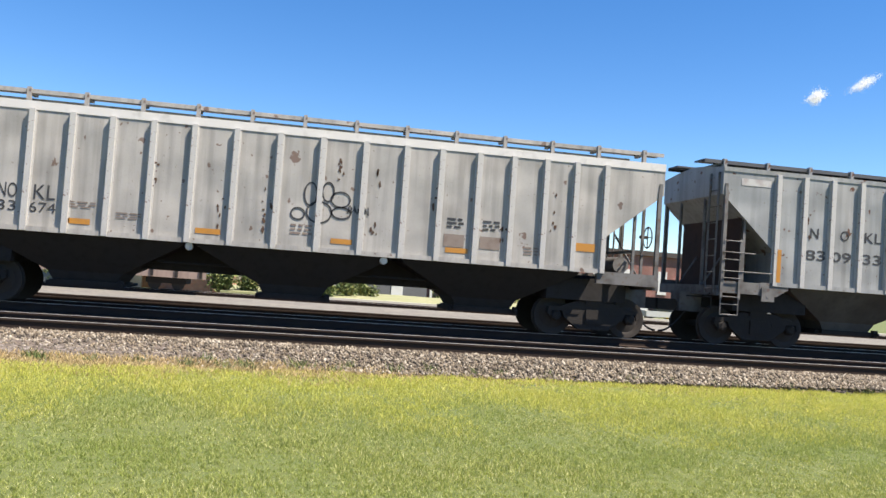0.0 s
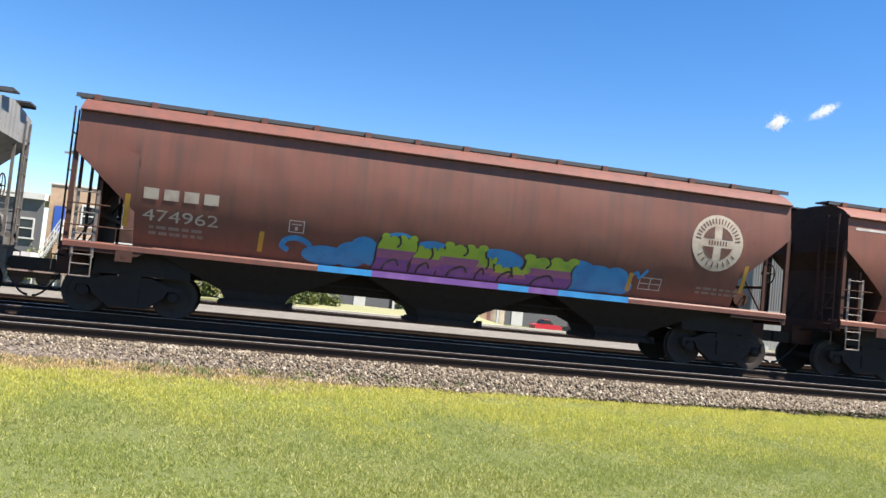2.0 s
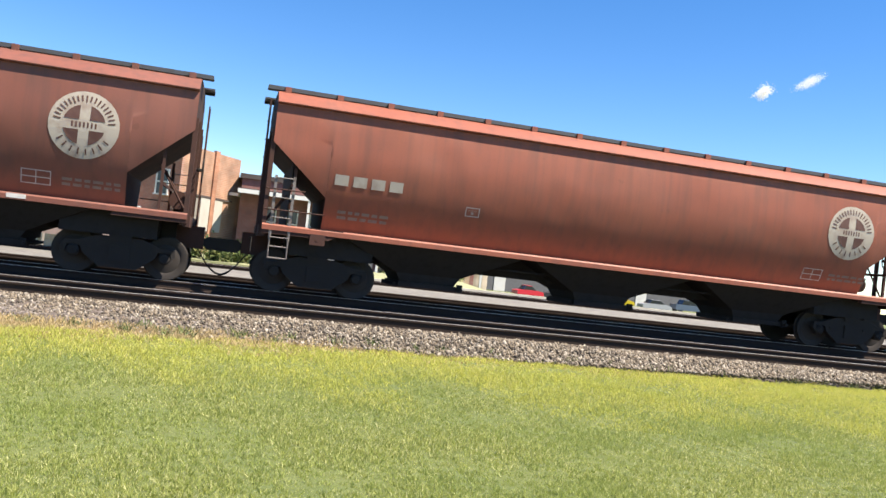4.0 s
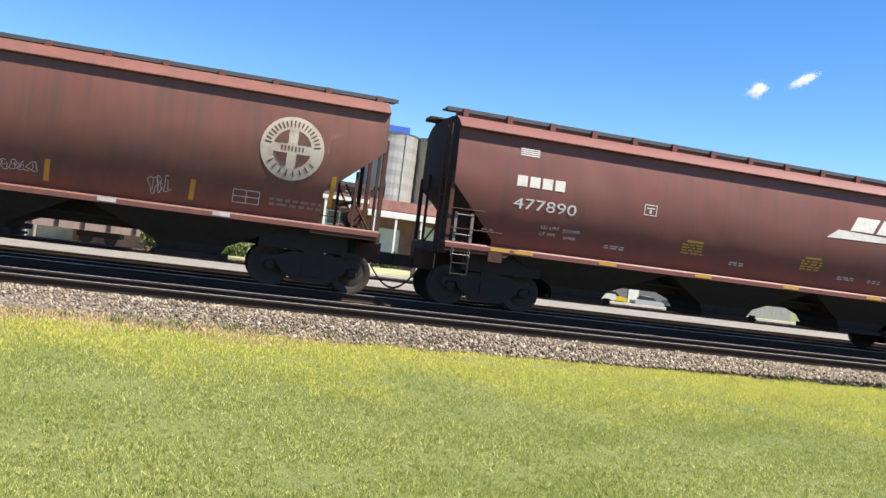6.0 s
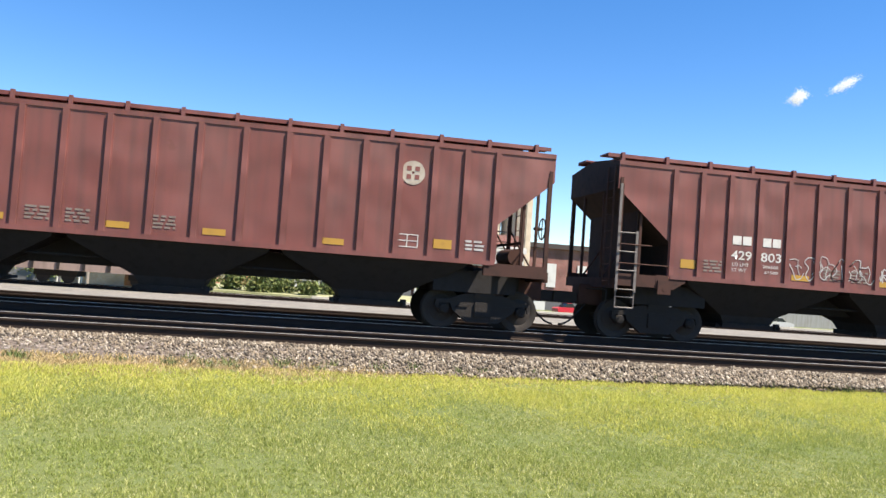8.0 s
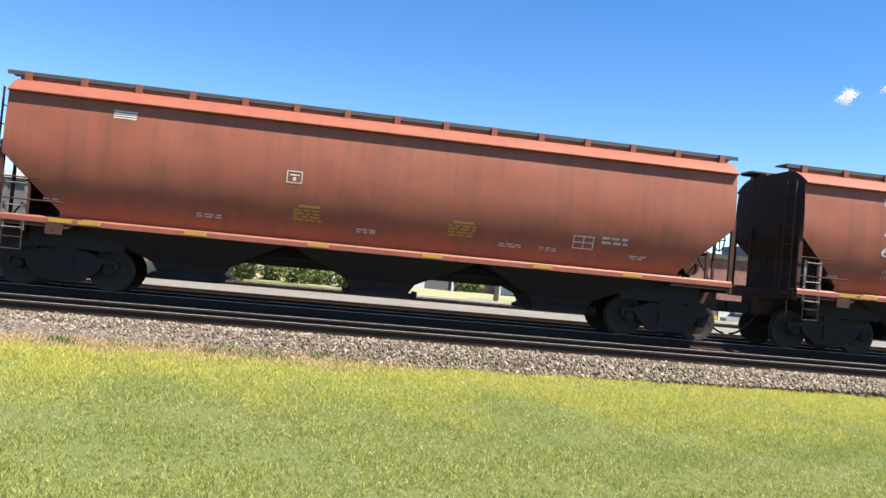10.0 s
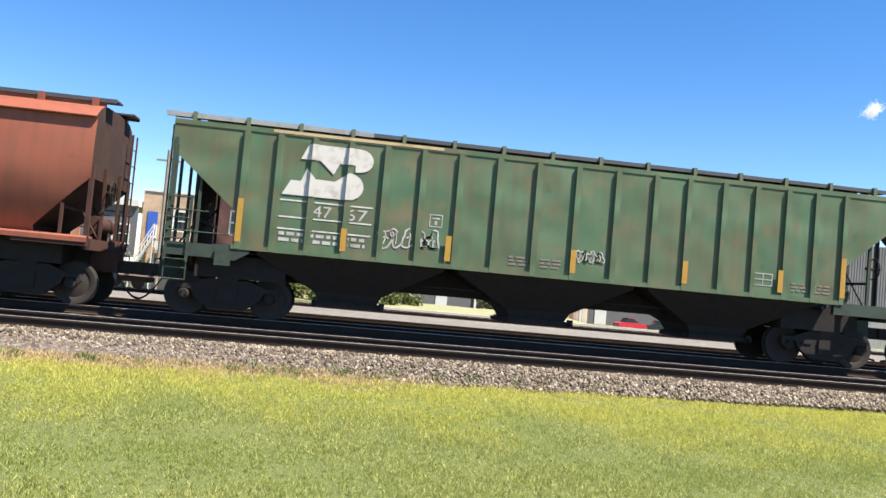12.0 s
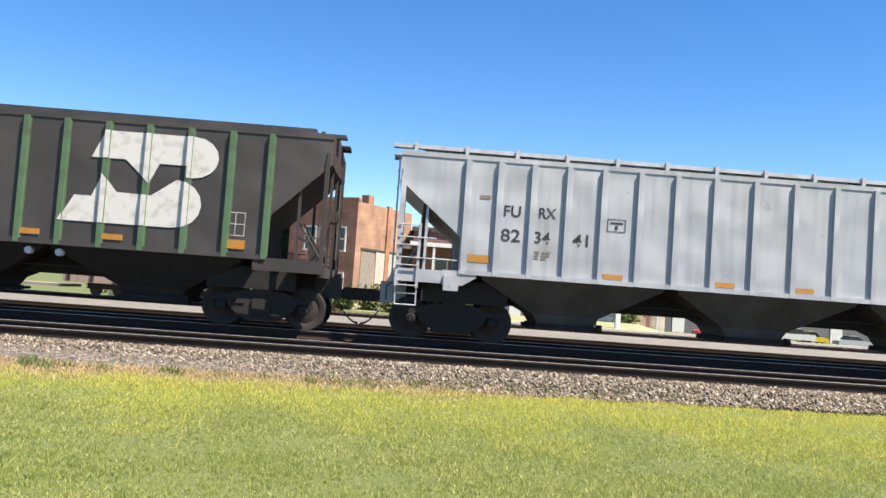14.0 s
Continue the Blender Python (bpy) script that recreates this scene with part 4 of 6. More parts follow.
def frame_box(key, x0, x1, z0, z1, mat, cells=1, name="data_panel"):
    t = 0.018
    v, f = [], []
    def q(a, b, c, d):
        k = len(v)
        v.extend([(a, c), (b, c), (b, d), (a, d)])
        f.append((k, k + 1, k + 2, k + 3))
    q(x0, x1, z1 - t, z1), q(x0, x1, z0, z0 + t)
    for i in range(cells + 1):
        x = x0 + (x1 - x0 - t) * i / cells
        q(x, x + t, z0 + t, z1 - t)
    if cells == 1:
        q(x0 + 0.06, x1 - 0.06, z0 + (z1 - z0) * 0.62, z1 - 0.07)
        q((x0 + x1) / 2 - 0.03, (x0 + x1) / 2 + 0.03, z0 + 0.05, z0 + (z1 - z0) * 0.5)
    else:
        q(x0 + t, x1 - t, (z0 + z1) / 2 - t / 2, (z0 + z1) / 2 + t / 2)
    return lay(name, key, v, f, mat)

def clip_band(poly, a, b):
    for lim, sgn in ((a, 1), (b, -1)):
        out = []
        for i, p in enumerate(poly):
            q = poly[(i + 1) % len(poly)]
            pin, qin = sgn * (p[0] - lim) >= 0, sgn * (q[0] - lim) >= 0
            if pin:
                out.append(p)
            if pin != qin:
                u = (lim - p[0]) / (q[0] - p[0])
                out.append((lim, p[1] + u * (q[1] - p[1])))
        poly = out
        if not poly:
            return []
    return poly

def over_ribs(name, key, poly, mat, label=""):
    """A big painted shape that runs across panels and ribs."""
    lay(name, key, poly, [tuple(range(len(poly)))], mat, label, 0.016)
    for rx in sorted(set(round(x, 3) for x in RIBS[CARS[key][0].name])):
        c = clip_band(poly, rx - 0.055, rx + 0.055)
        if len(c) > 2:
            lay(name, key, c, [tuple(range(len(c)))], mat, label, 0.079)

def sill_marks(key, xs, mat, w=0.45):
    car, a = CARS[key]
    for x in xs:
        bm = bmesh.new()
        box(bm, x, x + w, -1.606, -1.601, a[5] - 0.105, a[5] - 0.02)
        part("reflector", bm, mat, car, "yellow reflector strip")

def round_emblem(key, cx, cz, r):
    ring("round_emblem", key, cx, cz, 0.01, r, M_CREAM, "cream round emblem", rows=5)
    w, q = 0.15 * r, 0.60 * r
    turn = math.asin(w / q)
    for sx, sz in ((1, 1), (-1, 1), (-1, -1), (1, -1)):
        arc = [turn + (math.pi / 2 - 2 * turn) * i / 6 for i in range(7)]
        pts = [(cx + sx * w, cz + sz * w)] + [(cx + sx * q * math.cos(t), cz + sz * q * math.sin(t)) for t in arc]
        lay("round_emblem_quarter", key, pts, [tuple(range(8))], M_EMBLEMDARK, "", 0.014)
    for a0, a1, n in ((0.16, 2.98, 19), (3.75, 5.68, 8)):
        for i in range(n):
            a = a0 + (a1 - a0) * i / (n - 1)
            ring("round_emblem_rim_mark", key, cx, cz, r * (0.70 if i % 3 else 0.67), r * 0.88, M_EMBLEMDARK, "", 1, a - 0.028, a + 0.028, 0.014, 1)
    for i in range(7):
        x = cx - 0.36 * r + i * 0.11 * r
        patch("round_emblem_word_mark", key, x, x + 0.05 * r, cz - 0.08 * r, cz + 0.08 * r, M_EMBLEMDARK, lift=0.012)

def rust_blob(key, cx, cz, w, h, r):
    """A ragged patch where rust has come through."""
    v = []
    for k in range(11):
        a, q = 2 * math.pi * k / 11, r.uniform(0.55, 1.15)
        v.append((cx + w / 2 * q * math.cos(a), cz + h / 2 * q * math.sin(a)))
    lay("rust_patch", key, v, [tuple(range(11))], M_RUSTPATCH, "", 0.009)

def rust_rows(key, spots, seed):
    r = random.Random(seed)
    for x, z0, z1, n in spots:
        for _ in range(n):
            rust_blob(key, x + r.gauss(0, 0.05), r.uniform(z0, z1), r.uniform(0.03, 0.08), r.uniform(0.04, 0.17), r)

# A: pale gray car
words("A", "NO", 2.27, 2.62, 1.98, 2.27, M_INK)
words("A", "KL", 2.93, 3.33, 1.98, 2.27, M_INK)
words("A", "33", 2.28, 2.62, 1.72, 1.92, M_INK)
words("A", "674", 2.86, 3.36, 1.72, 1.92, M_INK)
for x0, w in ((3.56, 0.46), (6.05, 0.5), (8.8, 0.45), (11.25, 0.5), (14.15, 0.48)):
    patch("reflector", "A", x0, x0 + w, 1.55 if x0 < 14 else 1.80, 1.66 if x0 < 14 else 1.98, M_ORANGE, 0, "orange reflector")
for i, (cx, cz, rx, rz) in enumerate(((8.52, 2.18, 0.26, 0.22), (8.32, 2.55, 0.13, 0.24), (8.68, 2.62, 0.12, 0.2), (8.95, 2.48, 0.2, 0.16), (8.98, 2.2, 0.2, 0.12), (8.08, 2.12, 0.14, 0.12))):
    stroke("A", [(cx + rx * math.cos(a * 0.7), cz + rz * math.sin(a * 0.7)) for a in range(10)], 0.035, M_INK)
scrawl("A", 9.1, 9.55, 2.22, 2.36, M_INK, 5, 3, 0.02)
for x in (11.2, 12.0):
    patch("dirty_patch", "A", x, x + 0.45, 1.68, 1.95, M_DIM, 0, "dark worn patch")
    fine_print("A", x + 0.05, x + 0.42, 2.05, 2.3, M_INK, 3, int(x * 7))
for x, z0, z1, s in ((3.6, 1.85, 2.0, 1), (4.5, 1.7, 1.85, 2), (7.95, 1.65, 1.9, 4), (13.0, 1.6, 1.8, 5)):
    fine_print("A", x, x + 0.5, z0, z1, M_DIM, 3, s)

# B: blue-gray car
for ch, x0, x1 in (("N", 2.26, 2.48), ("O", 3.05, 3.28), ("K", 3.69, 3.93), ("L", 3.96, 4.14)):
    words("B", ch, x0, x1, 2.53, 2.77, M_INK, 0.012)
for ch, x0, x1 in (("83", 2.16, 2.68), ("09", 2.84, 3.36), ("33", 3.66, 4.16)):
    words("B", ch, x0, x1, 2.02, 2.26, M_INK, 0.012)
for x in (1.40, 4.27, 6.75, 9.42, 12.0, 14.55):
    patch("reflector", "B", x, x + 0.10, 1.44, 2.2 if x < 2 or x > 14 else 1.86, M_ORANGE, 0, "upright orange reflector", 0.090 if x < 10 else 0.02)
for text, cx, w in (("S", 6.33, 0.42), ("E", 7.1, 0.3), ("E", 7.6, 0.25), ("RA", 8.2, 0.5), ("IS", 9.0, 0.45), ("S", 9.9, 0.38), ("U", 10.6, 0.3), ("K", 11.6, 0.35)):
    words("B", text, cx - w / 2, cx + w / 2, 1.47, 1.83, M_GREENSPRAY)
rust_blob("B", 4.68, 1.92, 0.30, 0.42, random.Random(5))
rust_rows("B", ((4.55, 2.4, 3.3, 5), (5.28, 1.9, 2.9, 9), (5.98, 1.9, 3.0, 14), (6.15, 2.2, 2.9, 8), (7.41, 1.9, 2.9, 12), (8.1, 1.9, 2.5, 7), (8.9, 2.0, 2.5, 6), (10.2, 1.8, 2.2, 4), (11.4, 1.8, 2.5, 7), (12.4, 1.9, 2.8, 8), (13.3, 2.0, 3.0, 8), (14.2, 2.0, 2.9, 6), (2.2, 2.0, 3.2, 6)), 6)
rust_rows("A", ((5.2, 2.3, 3.3, 5), (6.5, 1.7, 2.3, 6), (7.4, 1.7, 2.6, 7), (8.9, 2.9, 3.4, 8), (9.7, 1.8, 3.2, 8), (11.0, 2.4, 3.2, 5), (12.5, 1.7, 2.6, 6), (13.6, 1.9, 3.0, 5)), 9)
patch("white_patch", "B", 0.45, 1.2, 3.62, 3.78, M_GHOST, 0, "painted-over pale patch")
for x in (10.9, 11.7):
    patch("dirty_patch", "B", x, x + 0.4, 1.62, 1.84, M_DIM)

# C, D, E, F: curved cars with a serif-like row of blocks, a number and a round emblem
for key, num, dz in (("C", "474962", 0.0), ("D", "478777", -0.06), ("E", "", 0.0), ("F", "473720", 0.0)):
    bars(key, 1.45, 2.92, 2.30 + dz, 2.52 + dz, M_CREAM, 4, 0, 0.26)
    if num:
        words(key, num, 1.46, 2.95, 1.87 + dz, 2.10 + dz, M_CREAM if key != "F" else M_DIM)
    fine_print(key, 1.6, 2.7, 1.55, 1.78, M_DIM, 2, ord(key))
    round_emblem(key, 14.23, 2.80, 0.66)
    frame_box(key, 13.15 if key != "C" else 12.45, 13.7 if key != "C" else 13.0, 1.55, 1.83, M_GHOST, 2)
    frame_box(key, 4.38, 4.70, 1.95 + (0.05 if key != "C" else 0), 2.2, M_GHOST)
    fine_print(key, 13.9, 15.0, 1.55, 1.75, M_DIM, 2, ord(key) + 9)
for key, xs in (("C", (1.08, 3.78, 12.15, 15.0)), ("F", (1.2, 4.0, 6.65, 9.52, 12.28, 15.1))):
    for x in xs:
        patch("reflector", key, x, x + 0.10, 1.48 if 2 < x < 14 else 1.70, 1.90 if 2 < x < 14 else 2.35, M_YELLOW, 0.05, "upright yellow reflector", 0.012)
sill_marks("D", (1.9, 5.6, 9.2, 11.7), M_YELLOW, 0.8)
sill_marks("D", (3.5, 7.3, 13.0), M_WHITE, 0.35)
sill_marks("F", (3.4, 8.2, 10.6, 12.8), M_GHOST, 0.35)
patch("white_strip", "D", 0.32, 1.2, 3.54, 3.60, M_GHOST)
# graffiti along the foot of C
def blob(key, cx, cz, rx, rz, mat, lift=0.010):
    ring("graffiti_fill", key, cx, cz, 0.01, rz, mat, "", rx / rz, lift=lift)
for cx, cz, rx, rz in ((5.2, 1.55, 0.5, 0.2), (5.75, 1.62, 0.35, 0.27), (6.0, 1.78, 0.3, 0.25), (6.75, 1.95, 0.4, 0.25), (7.5, 1.9, 0.4, 0.2), (9.0, 1.85, 0.6, 0.24), (10.9, 1.75, 0.5, 0.3),
                       (11.4, 1.7, 0.45, 0.28), (11.85, 1.68, 0.35, 0.3), (12.0, 1.58, 0.3, 0.2), (9.6, 1.55, 1.2, 0.18), (11.0, 1.5, 1.0, 0.14), (7.2, 1.55, 1.3, 0.18)):
    blob("C", cx, cz, rx, rz, M_BLUE)
stroke("C", [(4.95, 1.45), (4.85, 1.72), (4.6, 1.84), (4.36, 1.80), (4.28, 1.66), (4.42, 1.58)], 0.11, M_BLUE)
stroke("C", [(12.1, 1.7), (12.35, 1.92), (12.42, 1.8), (12.6, 2.0)], 0.07, M_BLUE)
OUT = [(6.22, 7.02, 2.10), (7.02, 7.66, 1.92), (7.62, 8.62, 2.07), (8.42, 8.86, 1.84), (8.84, 9.64, 1.70), (9.52, 10.72, 2.0)]
LILAC = material("lilac_spray_paint", (0.30, 0.12, 0.24), 0.5, 0, [(3, 0.5, 0.2, (0.22, 0.1, 0.25), 0.6)])
for x0, x1, top in OUT:
    w = x1 - x0
    def level(v):
        """The two sides of a leaning, swollen block at a share of its height."""
        z = 1.37 + (top - 1.37) * v
        bulge = 0.05 * math.sin(v * 7 + x0)
        return (x0 + 0.16 * v + bulge * 0.6, z), (x1 + 0.12 * v - bulge, z)
    def band(v0, v1, mat, grow, lift):
        n = 6
        pts, faces = [], []
        for k in range(n + 1):
            a, b = level(v0 + (v1 - v0) * k / n)
            pts += [(a[0] - grow, a[1]), (b[0] + grow, b[1])]
        faces = [(2 * k, 2 * k + 1, 2 * k + 3, 2 * k + 2) for k in range(n)]
        lay("graffiti_fill", "C", pts, faces, mat, "", lift)
    band(0, 1.0, M_INK, 0.045, 0.013)
    band(0, 0.36, M_PURPLE, 0, 0.016)
    band(0.36, 0.62, LILAC, 0, 0.016)
    band(0.62, 0.97, M_LIME, 0, 0.016)
    a, b = level(1.0)
    for u, d in ((0.0, 0.07), (0.30, -0.02), (0.62, 0.05), (1.0, 0.08)):
        ring("graffiti_fill", "C", a[0] + (b[0] - a[0]) * u * 0.86 + 0.06 * w, a[1] - 0.05 + d * 0.5, 0.005, 0.075, M_LIME, "", 1.5 * w, lift=0.0165)
    stroke("C", [(a[0] + 0.42 * w, a[1] + 0.03), (a[0] + 0.48 * w, a[1] - 0.12), (a[0] + 0.40 * w, a[1] - 0.22)], 0.045, M_INK, lift=0.021)
    stroke("C", [(x0 + 0.28 * w, 1.38), (x0 + 0.36 * w, 1.52), (x0 + 0.60 * w, 1.62), (x0 + 0.72 * w, 1.5)], 0.05, M_INK, lift=0.021)
car_c = CARS["C"][0]
for x0, x1, mat in ((5.05, 6.2, M_BLUE), (6.2, 9.0, M_PURPLE), (9.0, 9.7, M_BLUE), (9.7, 10.4, M_PURPLE), (10.4, 12.1, M_BLUE)):
    bm = bmesh.new()
    box(bm, x0, x1, -1.606, -1.601, SS - 0.13, SS)
    part("graffiti_on_sill", bm, mat, car_c, "spray paint carried over the side sill")
# pale tags on F
for pts in ([(4.0, 2.5), (4.15, 2.62), (4.45, 2.66), (4.6, 2.55)], [(4.5, 2.7), (4.75, 2.75), (5.0, 2.66), (5.05, 2.45)], [(4.1, 2.35), (4.3, 2.42), (4.5, 2.36)]):
    stroke("F", pts, 0.025, M_GHOST)
stroke("F", [(4.75, 2.12), (5.0, 2.0), (5.3, 1.98), (5.55, 2.1), (5.6, 2.35), (5.52, 2.5)], 0.07, M_GHOST)
stroke("F", [(5.6, 2.4), (5.75, 2.5), (5.8, 2.62)], 0.03, M_GHOST)
scrawl("F", 4.4, 5.3, 1.60, 1.80, M_DIM, 5, 11, 0.025)
scrawl("F", 5.5, 6.2, 1.58, 1.75, M_DIM, 4, 12, 0.025)
bubbles("F", 8.6, 9.4, 1.62, 1.80, M_GHOST, 5, 13, 0.016)
bubbles("F", 11.5, 11.95, 1.56, 1.88, M_GHOST, 3, 14, 0.016)

# G, J, K: newer curved cars
for key, num in (("G", "477890"), ("K", "66525")):
    if key == "G":
        bars("G", 1.53, 2.68, 2.74, 2.98, M_WHITE, 4, 0, 0.2)
    else:
        words("K", "AOK", 2.14, 3.05, 2.72, 2.98, M_WHITE, 0.02)
    words(key, num, 1.51 if key == "G" else 2.12, 3.03 if key == "G" else 3.48, 2.24, 2.48, M_WHITE)
    words(key, "LD LMT", 2.27, 2.72, 1.87, 1.94, M_WHITE)
    words(key, "224100" if key == "G" else "224900", 2.80, 3.22, 1.85, 1.92, M_WHITE)
    words(key, "LT WT", 2.27, 2.66, 1.72, 1.79, M_WHITE)
    words(key, "61900" if key == "G" else "61200", 2.85, 3.15, 1.70, 1.77, M_WHITE)
for key in "GJK":
    dx = 0 if key == "G" else 0.95
    frame_box(key, 4.70 + dx, 5.02 + dx, 2.5, 2.75, M_WHITE)
    for k in range(4):
        patch("safety_notice", key, 1.55 + dx * 0.6, 2.0 + dx * 0.6, 3.43 + k * 0.045, 3.455 + k * 0.045, M_WHITE)
    for x in (5.85, 9.15):
        fine_print(key, x, x + 0.6, 1.72, 1.98, M_YELLOW, 4, int(x * 10))
        patch("warning_heading", key, x + 0.1, x + 0.55, 2.02, 2.07, M_YELLOW)
    frame_box(key, 11.95, 12.42, 1.74, 2.02, M_WHITE, 2)
    for x, w, s in ((3.9, 0.5, 1), (7.2, 0.4, 2), (10.3, 0.5, 3), (11.2, 0.4, 4), (12.6, 0.6, 5), (13.3, 0.4, 6), (0.9, 0.35, 7)):
        fine_print(key, x, x + w, 1.60 if s != 5 else 1.85, 1.70 if s != 5 else 2.05, M_GHOST, 2, s)
    sill_marks(key, (1.1, 1.65, 3.72, 6.2, 8.62, 11.05, 13.1), M_YELLOW)
# slanted emblem on G
bars("G", 10.35, 13.35, 2.86, 3.22, M_WHITE, 4, 0.55, 0.14)
lay("emblem_sweep", "G", [(9.70, 2.62), (13.32, 2.70), (13.36, 2.75), (10.0, 2.84)], [(0, 1, 2, 3)], M_WHITE, "slanted white emblem underline")
scrawl("K", 11.7, 12.8, 1.37, 1.47, M_GHOST, 9, 21, 0.02)

# H and I: maroon ribbed cars
for key, a, b in (("H", "429", "537"), ("I", "429", "803")):
    bars(key, 2.90, 3.38, 2.26, 2.46, M_CREAM if key == "H" else M_WHITE, 2, 0, 0.15)
    bars(key, 3.68, 4.14, 2.26, 2.46, M_CREAM if key == "H" else M_WHITE, 2, 0, 0.15)
    words(key, a, 2.88, 3.40, 1.91, 2.12, M_CREAM if key == "H" else M_WHITE, 0.012)
    words(key, b, 3.64, 4.17, 1.91, 2.12, M_CREAM if key == "H" else M_WHITE, 0.012)
    words(key, "LD LMT", 2.92, 3.34, 1.76, 1.84, M_WHITE)
    words(key, "LT WT", 2.92, 3.28, 1.63, 1.71, M_WHITE)
    words(key, "207500" if key == "H" else "206600", 3.70, 4.1, 1.76, 1.83, M_WHITE)
    words(key, "66200" if key == "H" else "61500", 3.75, 4.1, 1.63, 1.70, M_WHITE)
    for x in (1.62, 4.46, 6.8, 8.68, 11.1, 13.42):
        patch("reflector", key, x, x + 0.46, 1.62 if x < 2 or x > 13 else 1.53, 1.82 if x < 2 or x > 13 else 1.66, M_YELLOW, 0, "orange-yellow reflector")
    frame_box(key, 12.66, 13.14, 1.60, 1.88, M_WHITE, 2)
    fine_print(key, 14.15, 14.6, 1.6, 1.85, M_GHOST, 3, 5)
    for x, s in ((2.2, 1), (5.3, 2), (6.05, 3), (7.7, 4)):
        fine_print(key, x, x + 0.45, 1.55, 1.85, M_DIM, 4, s)
ring("round_emblem", "H", 12.93, 3.2, 0.03, 0.26, M_CREAM, "small round cream emblem", lift=0.009)
for sx in (-1, 1):
    for sz in (-1, 1):
        patch("round_emblem_quarter", "H", 12.93 + sx * 0.09 - 0.05, 12.93 + sx * 0.09 + 0.05, 3.2 + sz * 0.09 - 0.05, 3.2 + sz * 0.09 + 0.05, PAINT["rib_brown"], lift=0.013)
for i, x in enumerate((11.18, 11.95, 12.72, 13.5)):
    patch("emblem_bar", "I", x, x + 0.36, 2.76, 2.86, M_CREAM, 0.5)
    patch("emblem_sweep", "I", x - 0.06, x + 0.40, 2.69, 2.72, M_CREAM)
bubbles("I", 4.45, 6.7, 1.60, 2.12, M_GHOST, 6, 41, 0.022)
scrawl("I", 6.75, 7.4, 1.66, 1.95, M_GHOST, 4, 42, 0.025)
bubbles("I", 8.5, 9.5, 1.62, 2.05, M_GHOST, 2, 43, 0.018)
scrawl("I", 9.5, 10.6, 1.60, 2.0, M_DIM, 3, 43, 0.02)
bubbles("I", 11.1, 12.9, 1.56, 2.15, M_GHOST, 5, 44, 0.018)

# L: green car
def block_emblem(key, x0, z0, w, h, mat, label):
    """A rounded two-lobed sign with a zigzag cut through its middle."""
    def at(u, v):
        return (x0 + u * w, z0 + v * h)
    def lobe(cu, cv, ru, rv):
        return [at(cu + ru * math.cos(a), cv + rv * math.sin(a)) for a in [-math.pi / 2 + math.pi * i / 8 for i in range(9)]]
    over_ribs("white_emblem", key, [at(0.18, 0.70), at(0.40, 0.70), at(0.56, 0.46), at(0.62, 0.68), at(0.80, 0.68)] + [at(0.80, 0.55)] + lobe(0.84, 0.775, 0.16, 0.225) + [at(0.26, 1.0)], mat, label)
    over_ribs("white_emblem", key, [at(0.0, 0.0)] + [at(0.72, 0.0)] + lobe(0.74, 0.26, 0.17, 0.26)[1:] + [at(0.58, 0.33), at(0.36, 0.34), at(0.26, 0.53), at(0.20, 0.28), at(0.09, 0.28)], mat, label)
block_emblem("L", 2.28, 2.58, 1.85, 1.10, M_WHITE, "white two-lobed painted emblem")
for z in (2.45, 2.10, 1.85):
    patch("white_line", "L", 2.26, 4.2, z, z + 0.03, M_WHITE)
words("L", "47", 2.95, 3.35, 2.16, 2.40, M_GHOST)
words("L", "67", 3.65, 4.1, 2.16, 2.40, M_GHOST)
fine_print("L", 2.3, 4.1, 1.55, 1.8, M_GHOST, 2, 3)
for x, z1 in ((1.42, 2.40), (3.58, 1.98), (5.80, 2.04), (8.55, 2.0), (11.1, 2.0), (13.35, 2.0), (14.85, 2.4)):
    patch("reflector", "L", x, x + 0.12, 1.50, z1, M_YELLOW, 0, "upright yellow reflector", 0.070)
frame_box("L", 5.42, 5.70, 2.2, 2.47, M_GHOST)
frame_box("L", 12.8, 13.25, 1.62, 1.9, M_GHOST, 2)
bubbles("L", 4.4, 5.65, 1.70, 2.08, M_GHOST, 5, 51, 0.034)
bubbles("L", 8.7, 9.3, 1.75, 2.0, M_GHOST, 4, 52, 0.026)
for x, s in ((7.2, 1), (7.9, 2), (13.7, 3), (14.2, 4)):
    fine_print("L", x, x + 0.45, 1.52, 1.75, M_DIM, 3, s)

bm = bmesh.new()
box(bm, -0.3, 4.1, -0.99, -0.93, 3.900 + 0.16, 3.900 + 0.265)
part("replaced_roof_walk", bm, M_CONC_GRAY, CARS["L"][0], "pale gray replacement roof walk")
bm = bmesh.new()
box(bm, 2.0, 5.6, -1.562, -1.556, 3.845, 3.905)
part("bare_chord_strip", bm, M_TANCHORD, CARS["L"][0], "tan strip of bare primer on the chord")

# M: black car
block_emblem("M", 10.1, 1.87, 3.2, 1.94, M_WHITE, "big white two-lobed painted emblem")
for x0, x1, z0, z1, n in ((2.36, 3.02, 3.50, 3.80, 2), (3.22, 3.85, 3.50, 3.80, 3), (4.12, 4.62, 3.50, 3.80, 2), (4.98, 5.65, 3.50, 3.80, 2), (5.88, 6.2, 3.48, 3.78, 1),
                          (2.36, 3.02, 2.95, 3.27, 2), (3.18, 3.85, 2.95, 3.27, 2), (4.12, 4.75, 2.95, 3.27, 2), (4.98, 5.65, 2.93, 3.25, 2)):
    bars("M", x0, x1, z0, z1, M_WHITE, n, 0, 0.2, "lettering_bar")
words("M", "44", 2.4, 2.85, 2.25, 2.42, M_DIM)
words("M", "2", 3.3, 3.5, 2.25, 2.42, M_DIM)
